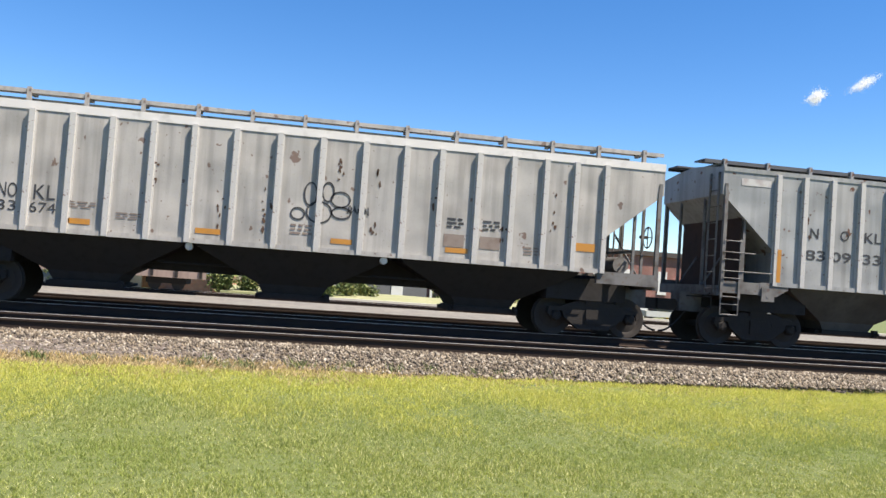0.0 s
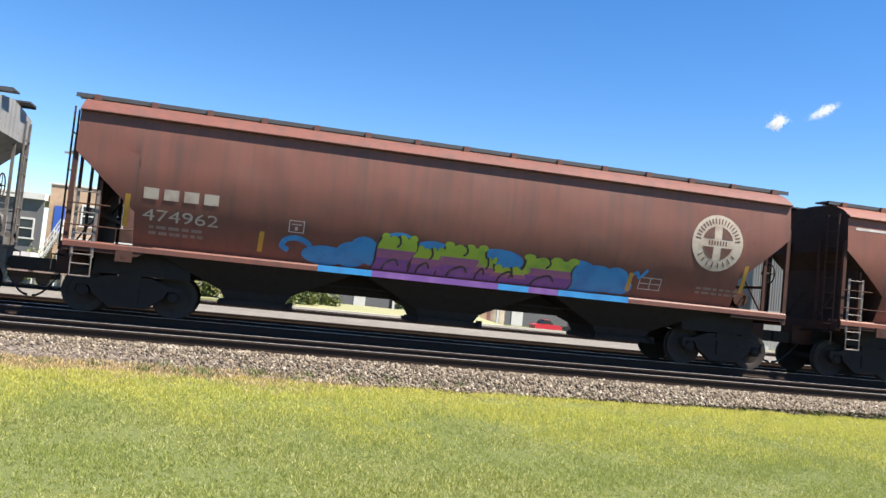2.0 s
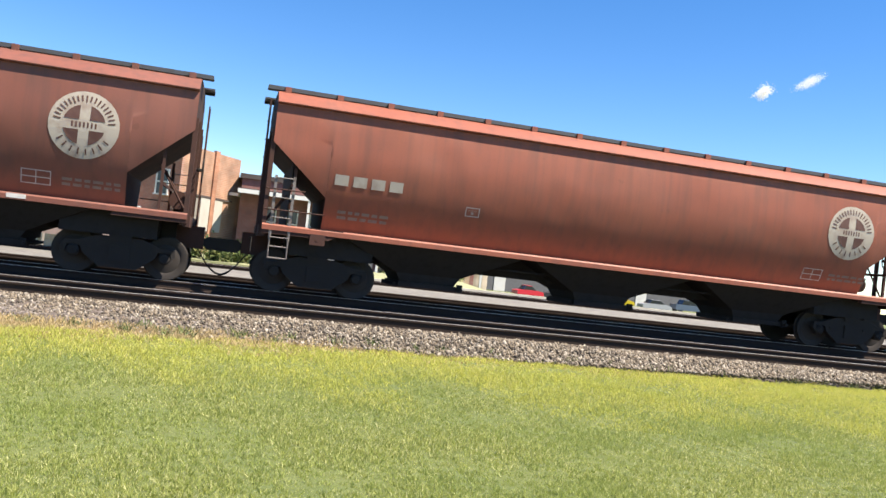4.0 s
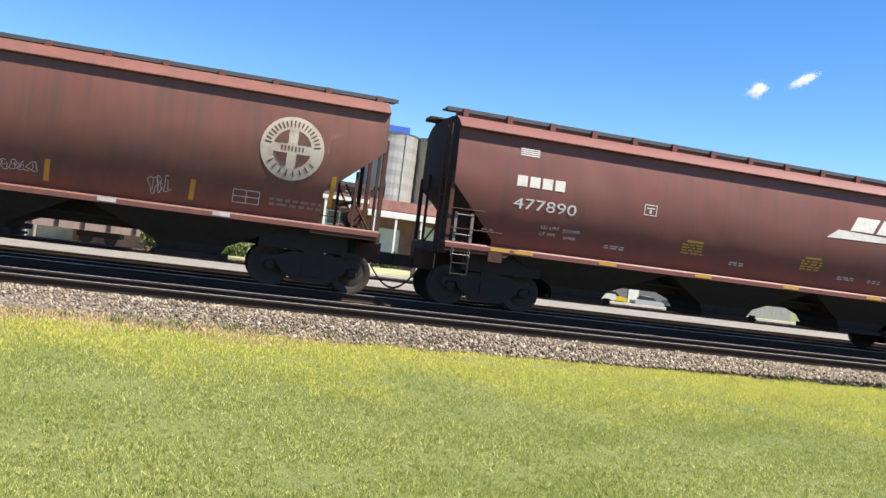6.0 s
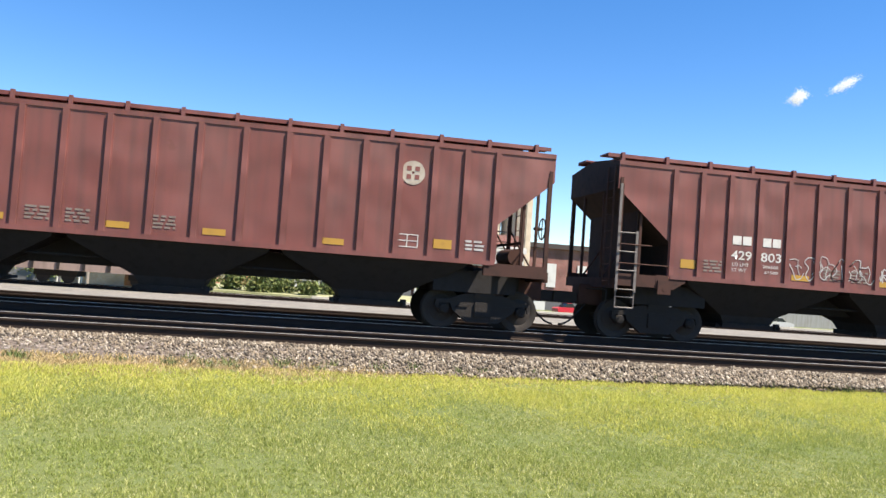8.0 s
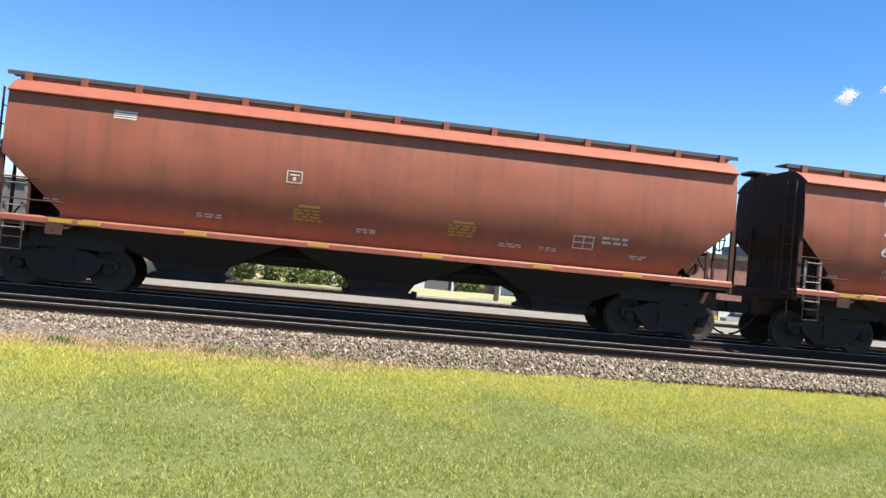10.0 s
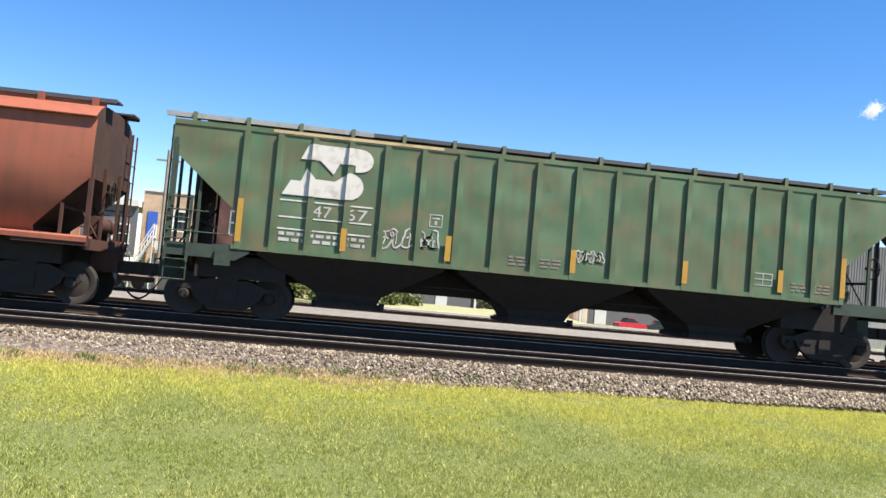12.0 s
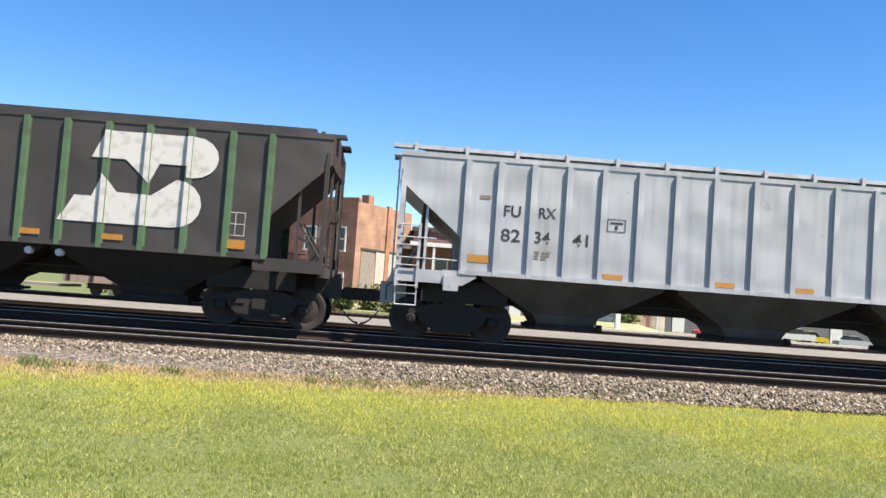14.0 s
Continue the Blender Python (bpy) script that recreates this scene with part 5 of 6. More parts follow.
words("M", "N", 3.3, 3.5, 2.52, 2.7, M_DIM)
words("M", "CAUTION", 7.62, 8.05, 2.0, 2.06, M_GHOST)
fine_print("M", 7.6, 8.05, 1.72, 1.95, M_GHOST, 3, 4)
fine_print("M", 2.4, 3.8, 1.75, 2.1, M_DIM, 3, 5)
fine_print("M", 5.0, 5.6, 1.75, 2.0, M_DIM, 3, 6)
patch("worn_patch", "M", 6.95, 7.2, 1.70, 2.0, M_DIM)
for x in (4.12, 5.9, 7.6, 9.3, 11.0):
    patch("reflector", "M", x, x + 0.46, 1.53, 1.65, M_ORANGE, 0, "orange reflector", 0.018)
for x in (1.5, 13.5):
    patch("reflector", "M", x, x + 0.48, 1.53, 1.72, M_ORANGE, 0, "orange reflector", 0.018)
patch("green_patch", "M", 1.5, 2.1, 1.74, 1.95, GREEN_RIB)
frame_box("M", 13.55, 13.95, 1.8, 2.3, M_GHOST, 2)

# white discs added for the small bright round spots low on two cars
for key, spots in (("M", ((5.63, 1.16), (6.28, 1.19), (9.54, 1.20), (10.17, 1.19))), ("A", ((5.95, 1.27), (9.95, 1.27)))):
    for x, z in spots:
        bm = bmesh.new()
        lathe(bm, [(0.01, -0.03), (0.075, -0.02), (0.08, 0.0), (0.08, 0.12)], -1.50, 16, x, z)
        part("drain_cap", bm, M_WHITE, CARS[key][0], "small round white disc")

# N: silver-gray car
for ch, x0, x1, z0, z1 in (("FU", 2.20, 2.56, 2.64, 2.88), ("RX", 2.95, 3.32, 2.66, 2.88), ("82", 2.16, 2.58, 2.11, 2.38), ("34", 2.88, 3.22, 2.12, 2.37), ("41", 3.70, 4.04, 2.12, 2.38)):
    words("N", ch, x0 + 0.05, x1 + 0.05, z0, z1, M_INK, 0.012)
frame_box("N", 4.48, 4.88, 2.48, 2.76, M_INK)
for x in (1.54, 4.42, 6.85, 8.6, 11.0, 13.4):
    patch("reflector", "N", x, x + 0.46, 1.62 if x < 2 else 1.47, 1.78 if x < 2 else 1.57, M_ORANGE, 0, "orange reflector")
fine_print("N", 2.95, 3.3, 1.75, 1.95, M_DIM, 3, 8)
patch("rust_stain", "N", 1.72, 1.95, 2.98, 3.06, M_DIM)

# ---- beyond the tracks ----
def wall_material(name, c1, c2, mortar, scale=1.0):
    m = bpy.data.materials.new(name)
    m.use_nodes = True
    n, lk = m.node_tree.nodes, m.node_tree.links
    b = n["Principled BSDF"]
    b.inputs["Roughness"].default_value = 0.9
    co = n.new("ShaderNodeTexCoord").outputs["Object"]
    mp = n.new("ShaderNodeMapping")
    mp.inputs["Rotation"].default_value = (math.pi / 2, 0, 0)
    lk.new(co, mp.inputs[0])
    br = n.new("ShaderNodeTexBrick")
    br.inputs["Color1"].default_value, br.inputs["Color2"].default_value, br.inputs["Mortar"].default_value = (*c1, 1), (*c2, 1), (*mortar, 1)
    br.inputs["Scale"].default_value = scale
    br.inputs["Brick Width"].default_value, br.inputs["Row Height"].default_value, br.inputs["Mortar Size"].default_value = 0.22, 0.075, 0.008
    lk.new(mp.outputs[0], br.inputs["Vector"])
    t = n.new("ShaderNodeTexNoise")
    t.inputs["Scale"].default_value, t.inputs["Detail"].default_value = 0.7, 6
    lk.new(co, t.inputs["Vector"])
    r = n.new("ShaderNodeMapRange")
    r.inputs[1].default_value, r.inputs[2].default_value, r.inputs[3].default_value, r.inputs[4].default_value = 0.35, 0.7, 0.72, 1.25
    lk.new(t.outputs["Fac"], r.inputs[0])
    h = n.new("ShaderNodeHueSaturation")
    lk.new(br.outputs["Color"], h.inputs["Color"])
    lk.new(r.outputs[0], h.inputs["Value"])
    lk.new(h.outputs[0], b.inputs["Base Color"])
    return m
M_BRICK = wall_material("old_brown_brick", (0.40, 0.16, 0.10), (0.32, 0.12, 0.08), (0.32, 0.22, 0.17))
M_BRICKORANGE = wall_material("weathered_orange_brick", (0.36, 0.155, 0.088), (0.30, 0.125, 0.070), (0.34, 0.23, 0.16))
M_TANBRICK = wall_material("tan_brick", (0.48, 0.33, 0.21), (0.42, 0.27, 0.17), (0.42, 0.36, 0.3))
M_REDWALL = wall_material("dull_red_brick", (0.26, 0.10, 0.08), (0.22, 0.085, 0.07), (0.24, 0.18, 0.16))
M_GRAYWALL = material("dark_gray_siding", (0.14, 0.14, 0.15), 0.8, 0, [(0.6, 0.45, 0.3, (0.2, 0.2, 0.2), 0.5), (5, 0.5, 0.2, (0.1, 0.1, 0.1), 0.4)])
M_TRIM = material("weathered_white_paint", (0.74, 0.73, 0.70), 0.6, 0, [(1.5, 0.5, 0.2, (0.55, 0.53, 0.5), 0.5)])
M_ROOF = material("dark_roofing", (0.07, 0.055, 0.05), 0.85, 0, [(1, 0.45, 0.3, (0.11, 0.09, 0.08), 0.6)])
M_CORR = material("galvanised_steel", (0.42, 0.41, 0.39), 0.5, 0.35, [(0.8, 0.45, 0.3, (0.3, 0.28, 0.25), 0.5)], streak=((0.26, 0.22, 0.18), 0.5))
M_TANTANK = material("tan_painted_tank", (0.50, 0.42, 0.32), 0.6, 0, [(0.8, 0.45, 0.3, (0.4, 0.33, 0.25), 0.5)], streak=((0.3, 0.25, 0.2), 0.4))
M_BLUEPAINT = material("bright_blue_door_paint", (0.04, 0.13, 0.55), 0.5, 0, [(3, 0.5, 0.2, (0.03, 0.1, 0.4), 0.4)])
M_GLASS = bpy.data.materials.new("dark_window_glass")
M_GLASS.use_nodes = True
M_GLASS.node_tree.nodes["Principled BSDF"].inputs["Base Color"].default_value = (0.02, 0.025, 0.03, 1)
M_GLASS.node_tree.nodes["Principled BSDF"].inputs["Roughness"].default_value = 0.08
M_WOOD = material("weathered_deck_wood", (0.30, 0.26, 0.22), 0.85, 0, [(3, 0.45, 0.25, (0.2, 0.17, 0.14), 0.6)])
M_CONC = material("pale_concrete", (0.52, 0.49, 0.43), 0.9, 0, [(1.2, 0.45, 0.3, (0.42, 0.39, 0.34), 0.6)], 0.2, 20)

def window(parent, x, z, w, h, y):
    """A sash window in a wall that faces -y."""
    bm = bmesh.new()
    for a, b, c, d in ((x - w / 2 - 0.12, x - w / 2, z, z + h), (x + w / 2, x + w / 2 + 0.12, z, z + h), (x - w / 2 - 0.12, x + w / 2 + 0.12, z + h, z + h + 0.14), (x - w / 2, x + w / 2, z + h * 0.48, z + h * 0.54)):
        box(bm, a, b, y - 0.10, y + 0.02, c, d)
    f = part("window", bm, M_TRIM, parent, "white-framed sash window")
    bm = bmesh.new()
    box(bm, x - w / 2, x + w / 2, y - 0.04, y - 0.01, z, z + h)
    part("pane", bm, M_GLASS, f)
    bm = bmesh.new()
    box(bm, x - w / 2 - 0.18, x + w / 2 + 0.18, y - 0.18, y, z - 0.12, z)
    part("sill", bm, M_TRIM, f)

def slab(name, parent, x0, x1, y0, y1, z0, z1, mat, label=""):
    bm = bmesh.new()
    box(bm, x0, x1, y0, y1, z0, z1)
    return part(name, bm, mat, parent, label)

BASE = -1.25
# corner building of old brick; its two street fronts stand at an angle to the tracks
bb = thing("brick_building", "two-storey old brown brick corner building with white sash windows", "building", at=(-4.18, 70, BASE))
bb.rotation_euler.z = radians(-30)
H = 9.35
slab("wall", bb, -8.6, 0, 0, 0.35, 0, H, M_BRICK, "shaded brown brick front")
slab("side_wall", bb, -0.35, 0.0, 0.352, 9.0, 0, H - 0.1, M_BRICKORANGE, "weathered orange brick side wall")
slab("rear_wall", bb, -0.30, -0.02, 9.0, 21, 0, H - 1.6, M_BRICKORANGE)
slab("left_wall", bb, -8.6, -8.25, 0.352, 12, 0, H - 0.4, M_BRICK)
slab("roof", bb, -8.3, -0.3, 0.3, 21, H - 2.2, H - 2.0, M_ROOF)
slab("parapet", bb, -6.2, 0.06, -0.08, 0.40, H, H + 0.22, M_BRICK)
slab("cornice", bb, -8.66, 0.05, -0.10, -0.01, H - 1.05, H - 0.9, M_BRICK)
slab("chimney", bb, -0.75, -0.05, 1.6, 2.4, H - 0.3, H + 0.65, M_BRICKORANGE, "square brick chimney")
slab("pilaster", bb, -0.10, 0.16, 4.6, 5.2, 0, H + 0.05, M_BRICKORANGE)
for x in (-7.5, -4.55, -1.55):
    window(bb, x, 5.15, 0.95, 1.85, 0.0)
for x in (-7.5, -4.55, -1.6):
    window(bb, x, 1.6, 1.1, 1.6, 0.0)
slab("loading_door", bb, 0.0, 0.08, 3.2, 6.6, 2.6, 5.3, M_CONC, "tall pale sliding door")
slab("door_track", bb, 0.0, 0.12, 0.8, 8.0, 5.35, 5.5, M_ROOF)
slab("shed_door", bb, 0.0, 0.05, 0.9, 2.9, 1.2, 5.2, M_WOOD)
slab("awning", bb, 0.0, 0.9, 7.6, 20.5, 6.0, 6.25, M_TRIM, "long white awning")

tan = thing("tan_building", "low tan brick building with a blue door and white stairs", "building", at=(0, 72, BASE))
slab("wall", tan, -15.6, -11.2, 0, 0.3, 0, 8.0, M_TANBRICK, "sunlit tan brick wall")
slab("side_wall", tan, -15.6, -15.3, 0.302, 9, 0, 8.0, M_TANBRICK)
slab("roof", tan, -15.6, -10.9, 0.3, 9, 7.3, 7.5, M_ROOF)
slab("coping", tan, -15.7, -11.1, -0.08, 0.36, 8.0, 8.15, M_TRIM)
slab("door", tan, -15.15, -14.35, -0.06, 0.0, 4.2, 6.35, M_BLUEPAINT, "bright blue door")
window(tan, -12.6, 5.0, 0.9, 1.5, 0.0)
slab("awning", tan, -14.0, -7.0, -1.6, -0.3, 3.25, 3.95, M_TRIM, "long white awning")
stair = thing("outdoor_stairs", "steep white-painted outdoor wooden stairs to the blue door", "stairs", at=(0, 70.6, BASE))
bm = bmesh.new()
for s in (0, 0.9):
    rod(bm, (-15.9, s, 1.2), (-14.3, s, 4.4), 0.08)
    rod(bm, (-15.9, s, 2.1), (-14.3, s, 5.3), 0.05)
    for k in range(5):
        rod(bm, (-15.9 + 0.4 * k, s, 1.2 + 0.8 * k), (-15.9 + 0.4 * k, s, 2.1 + 0.8 * k), 0.04)
    rod(bm, (-14.3, s, 0), (-14.3, s, 5.3), 0.06)
    rod(bm, (-15.9, s, 0), (-15.9, s, 2.1), 0.06)
part("stair_frame", bm, M_TRIM, stair)
for k in range(14):
    bm = bmesh.new()
    box(bm, -15.9 + 0.115 * k, -15.65 + 0.115 * k, 0, 0.9, 1.2 + 0.23 * k, 1.24 + 0.23 * k)
    part("tread", bm, M_TRIM, stair)

gray = thing("gray_building", "dark gray sided building with a white roof edge", "building", at=(0, 71, BASE))
slab("wall", gray, -24, -15.75, 0, 0.3, 0, 6.6, M_GRAYWALL)
slab("roof_edge", gray, -24.2, -15.7, -0.3, 4, 6.6, 7.1, M_TRIM, "broad white roof edge")
slab("roof", gray, -24.2, -15.7, 4, 10, 6.6, 7.0, M_TRIM)
slab("brick_end", gray, -21.6, -20.0, -0.25, -0.01, 0, 6.9, M_BRICKORANGE, "orange brick pier")
for x in (-18.9, -16.9):
    window(gray, x, 3.6, 1.1, 1.4, 0.0)

low = thing("low_shop_building", "long low red-brown building with white fascia and posts", "building", at=(0, 73, BASE))
slab("wall", low, 0.6, 12.5, 3.0, 3.3, 0, 7.6, M_REDWALL)
slab("roof", low, 0.4, 12.8, 2.8, 9, 7.6, 8.0, M_ROOF, "low dark roof")
slab("fascia", low, 0.3, 12.0, 0, 0.3, 6.15, 6.5, M_TRIM, "white porch fascia")
slab("porch_roof", low, 0.3, 12.0, 0.3, 3.0, 6.5, 6.6, M_ROOF)
slab("base_wall", low, 2.6, 8.0, 0, 0.4, 1.5, 2.1, M_TRIM, "white low wall")
# porch shade is put into the dark gray of this wall
slab("lower_wall", low, 0.6, 12.5, 2.7, 2.95, 0, 2.0, M_GRAYWALL)
slab("tan_panel", low, 5.8, 6.7, -0.06, -0.01, 0, 2.0, M_TANBRICK)
slab("white_panel", low, 9.2, 10.2, -0.06, -0.01, 0, 2.0, M_TRIM)
slab("wing_wall", low, 12.5, 22.4, 3.0, 3.3, 0, 6.0, M_REDWALL)
slab("wing_upper_roof", low, 12.5, 22.6, 2.8, 5.0, 6.0, 6.9, M_REDWALL, "low red-brown roof edge")
slab("wing_fascia", low, 12.01, 22.5, 0.0, 0.3, 5.2, 5.65, M_TRIM)
slab("wing_roof", low, 12.01, 22.5, 0.3, 3.0, 5.65, 5.75, M_TRIM)
slab("wing_panel", low, 13.2, 15.6, 2.9, 2.99, 2.2, 4.3, M_TRIM)
slab("storefront", low, 17.4, 19.9, 2.9, 2.99, 0.8, 4.9, M_TRIM, "white-painted shop front")
slab("tan_storefront", low, 20.1, 22.0, 2.9, 2.99, 0.4, 3.9, M_TANBRICK)
for x in (12.7, 14.6, 16.9, 19.7, 22.2):
    slab("porch_post", low, x - 0.1, x + 0.1, 0.05, 0.25, 0, 5.2, M_TRIM)
slab("plinth", low, 6.9, 12.3, 0.0, 0.2, 0, 1.6, M_GRAYWALL)
slab("sign_board", low, 5.2, 7.6, 2.9, 2.99, 6.7, 7.4, M_REDWALL)
for x in (2.4, 4.3, 6.3, 8.3, 10.4):
    slab("porch_post", low, x - 0.1, x + 0.1, 0.05, 0.25, 0, 6.15, M_TRIM)
for x in (3.2, 5.1, 7.3, 9.4):
    window(low, x, 2.9, 1.0, 2.3, 3.0)

def tank(name, label, x, y, r, h, mat, dome):
    t = thing(name, label, "silo", "", "", (x, y, BASE))
    bm = bmesh.new()
    n = 40
    rows = int(h / 0.55)
    prev = None
    for k in range(rows + 1):
        rr = r + (0.03 if k % 2 else 0.0)
        ringv = [bm.verts.new((rr * math.cos(2 * math.pi * i / n), rr * math.sin(2 * math.pi * i / n), h * k / rows)) for i in range(n)]
        if prev:
            for i in range(n):
                bm.faces.new((prev[i], prev[(i + 1) % n], ringv[(i + 1) % n], ringv[i]))
        prev = ringv
    part("shell", bm, mat, t)
    bm = bmesh.new()
    tip = bm.verts.new((0, 0, h + dome))
    rim = [bm.verts.new(((r + 0.1) * math.cos(2 * math.pi * i / n), (r + 0.1) * math.sin(2 * math.pi * i / n), h)) for i in range(n)]
    for i in range(n):
        bm.faces.new((rim[i], rim[(i + 1) % n], tip))
    part("roof_cone", bm, mat, t)
    for a in (3.6, 4.4, 5.1):
        bm = bmesh.new()
        rod(bm, (r * 1.02 * math.cos(a), r * 1.02 * math.sin(a), 0.3), (r * 1.02 * math.cos(a), r * 1.02 * math.sin(a), h - 0.1), 0.07)
        part("downpipe", bm, mat, t)
    return t
M_SILO = material("stained_silo_concrete", (0.46, 0.42, 0.34), 0.85, 0, [(0.6, 0.45, 0.3, (0.36, 0.32, 0.26), 0.6)], streak=((0.24, 0.20, 0.16), 0.6))
s1 = tank("grain_silo", "tall gray corrugated steel silo behind the shop roof", 14.3, 79, 2.55, 13.2, M_CORR, 0.4)
tank("grain_silo", "tall stained gray-tan concrete grain silo", 19.3, 79.6, 2.35, 13.3, M_SILO, 0.3)
slab("hopper_head", s1, -0.6, 1.4, -1.6, -0.6, 13.1, 13.9, M_BLUEPAINT, "blue machine on the silo roof")
tank("tan_silo", "tan painted cylindrical tank", 23.15, 79, 1.45, 13.3, M_TANTANK, 0.3)

red = thing("red_warehouse", "long dull red warehouse with a dark flat roof edge", "building", at=(0, 125, -2.6))
red.scale = (1.645, 1.645, 1.645)
slab("wall", red, 20.5, 44, 0, 0.3, 0, 6.0, M_REDWALL)
slab("roof", red, 20.3, 44.2, -0.3, 10, 6.0, 6.45, M_ROOF)
slab("white_panel", red, 21.2, 23.7, -0.10, -0.02, 4.4, 5.8, M_TRIM, "white wall panel")
slab("lower_wall", red, 20.5, 44, -0.06, -0.01, 0, 1.9, M_GRAYWALL)
for x in (21.3, 24.4, 33.0, 39.0):
    slab("wall_panel", red, x, x + 1.1, -0.12, -0.062, 0, 1.9, M_TRIM)
for x in (25.5, 28.5, 31.5, 35):
    slab("doorway", red, x, x + 0.9, -0.08, -0.02, 2.4, 4.6, M_TRIM)

def house(x, y, w, h, mat, label, roofmat):
    o = thing("house", label, "house", "houses beyond the yard", "", (x, y, -2.25))
    slab("wall", o, -w / 2, w / 2, 0, 6, 0, h, mat)
    bm = bmesh.new()
    a = [bm.verts.new(p) for p in ((-w / 2 - 0.3, -0.4, h), (w / 2 + 0.3, -0.4, h), (w / 2 + 0.3, 6.4, h), (-w / 2 - 0.3, 6.4, h), (-w / 2 - 0.3, 3, h + 2), (w / 2 + 0.3, 3, h + 2))]
    for f in ((0, 1, 5, 4), (2, 3, 4, 5), (0, 4, 3), (1, 2, 5), (0, 3, 2, 1)):
        bm.faces.new([a[i] for i in f])
    part("roof", bm, roofmat, o)
    for k in (-0.3, 0.1, 0.35):
        window(o, k * w, 1.1, 0.8, 1.2, 0.0)
    return o
M_SHED = material("dull_gray_cladding", (0.22, 0.22, 0.225), 0.7, 0, [(0.5, 0.45, 0.3, (0.17, 0.165, 0.165), 0.6)], streak=((0.13, 0.11, 0.1), 0.4))
M_WHITEWALL = material("white_house_siding", (0.70, 0.70, 0.68), 0.7, 0, [(1, 0.45, 0.3, (0.6, 0.6, 0.58), 0.5)])
M_BLUEWALL = material("gray_blue_siding", (0.30, 0.36, 0.42), 0.7, 0, [(1, 0.45, 0.3, (0.25, 0.3, 0.36), 0.5)])
house(18.5, 110, 6.5, 3.0, M_WHITEWALL, "small white house with dark windows", M_ROOF)
house(26.0, 112, 5.0, 2.8, M_BLUEWALL, "small gray-blue house with a dark roof", M_ROOF)

shed = thing("steel_shed", "tall gray steel-clad storage shed with ribbed walls", "shed", at=(0, 126, -2.35))
shed.scale = (1.53, 1.53, 1.53)
slab("low_wall", shed, 45.2, 48.6, 0, 6, 0, 8.0, M_SHED)
slab("tall_wall", shed, 53.0, 62.0, -0.5, 8, 0, 10.6, M_SHED)
slab("link_wall", shed, 48.6, 53.0, 0.5, 6, 0, 5.6, M_SHED)
slab("base_band", shed, 53.0, 62.0, -0.56, -0.504, 0, 4.2, M_CORR)
for k in range(30):
    slab("wall_rib", shed, 53.1 + 0.3 * k, 53.16 + 0.3 * k, -0.55, -0.504, 4.3, 10.6, M_SHED)
for k in range(11):
    slab("wall_rib", shed, 45.3 + 0.3 * k, 45.36 + 0.3 * k, -0.05, -0.004, 0, 8.0, M_SHED)

def parked(kind, label, x, y, z, length, height, paint, turn=0):
    """A parked car: shaped body, glass house, wheels."""
    c = thing("parked_car" if kind == "car" else "parked_truck", label, "car" if kind == "car" else "truck", "parked vehicles", "", (x, y, z))
    c.rotation_euler.z = radians(turn)
    m = material(kind + "_paint", paint, 0.3, 0.0, [(1, 0.5, 0.3, tuple(v * 0.8 for v in paint), 0.4)])
    L, h = length / 2, height
    bm = bmesh.new()
    if kind == "car":
        prism(bm, [(-L, 0.3), (-L, 0.75), (-L + 0.15, 0.85), (-L + 1.1, 0.95), (L - 1.0, 0.95), (L - 0.1, 0.8), (L, 0.6), (L, 0.3)], -0.88, 0.88)
    else:
        prism(bm, [(-L, 0.5), (-L, 1.25), (L - 0.1, 1.25), (L, 1.0), (L, 0.5)], -0.95, 0.95)
    part("car_body", bm, m, c)
    bm = bmesh.new()
    top = h
    lo = 0.95 if kind == "car" else 1.25
    prism(bm, [(-L + 0.9, lo), (-L + 1.4, top), (L - 1.9, top), (L - 1.15, lo)], -0.78, 0.78)
    part("cabin_glass", bm, M_GLASS, c)
    bm = bmesh.new()
    box(bm, -L + 1.35, L - 1.85, -0.76, 0.76, top, top + 0.05)
    part("roof", bm, m, c)
    for wx in (-L + 0.8, L - 0.85):
        for wy in (-0.86, 0.70):
            bm = bmesh.new()
            lathe(bm, [(0.2, 0), (0.33, 0.02), (0.33, 0.16), (0.2, 0.18)], wy, 16, wx, 0.33)
            part("wheel", bm, M_RUBBER, c)
    return c
LOT = -2.2
parked("car", "red hatchback parked by the kerb", 39.6, 108, LOT, 4.0, 1.5, (0.6, 0.03, 0.05), 8)
parked("car", "black sedan parked beside the red car", 44.4, 109, LOT, 4.5, 1.45, (0.03, 0.03, 0.035))
parked("truck", "white pickup truck parked on the gravel", 50.6, 108, LOT, 5.2, 1.9, (0.6, 0.6, 0.58))
parked("car", "yellow car parked in the row", 55.4, 113, LOT, 4.3, 1.6, (0.65, 0.50, 0.03))
parked("car", "silver sedan parked in the row", 58.5, 108, LOT, 4.5, 1.45, (0.4, 0.42, 0.44))
parked("truck", "blue-gray pickup truck parked in the row", 64.0, 108, LOT, 5.4, 1.9, (0.10, 0.14, 0.20))
parked("car", "white sedan parked in the row", 70.5, 108, LOT, 4.5, 1.5, (0.6, 0.6, 0.6))

slab_me = bmesh.new()
box(slab_me, 2.2, 60, 42.0, 42.35, -0.55, -0.22)
M_CONCPALE = material("sunlit_pale_concrete", (0.58, 0.55, 0.47), 0.9, 0, [(1.2, 0.45, 0.3, (0.46, 0.43, 0.36), 0.6)], 0.2, 20)
tagged(new("kerb", mesh_of("kerb", slab_me, M_CONCPALE)), "pale concrete kerb along the gravel yard", "kerb", kind="structure")

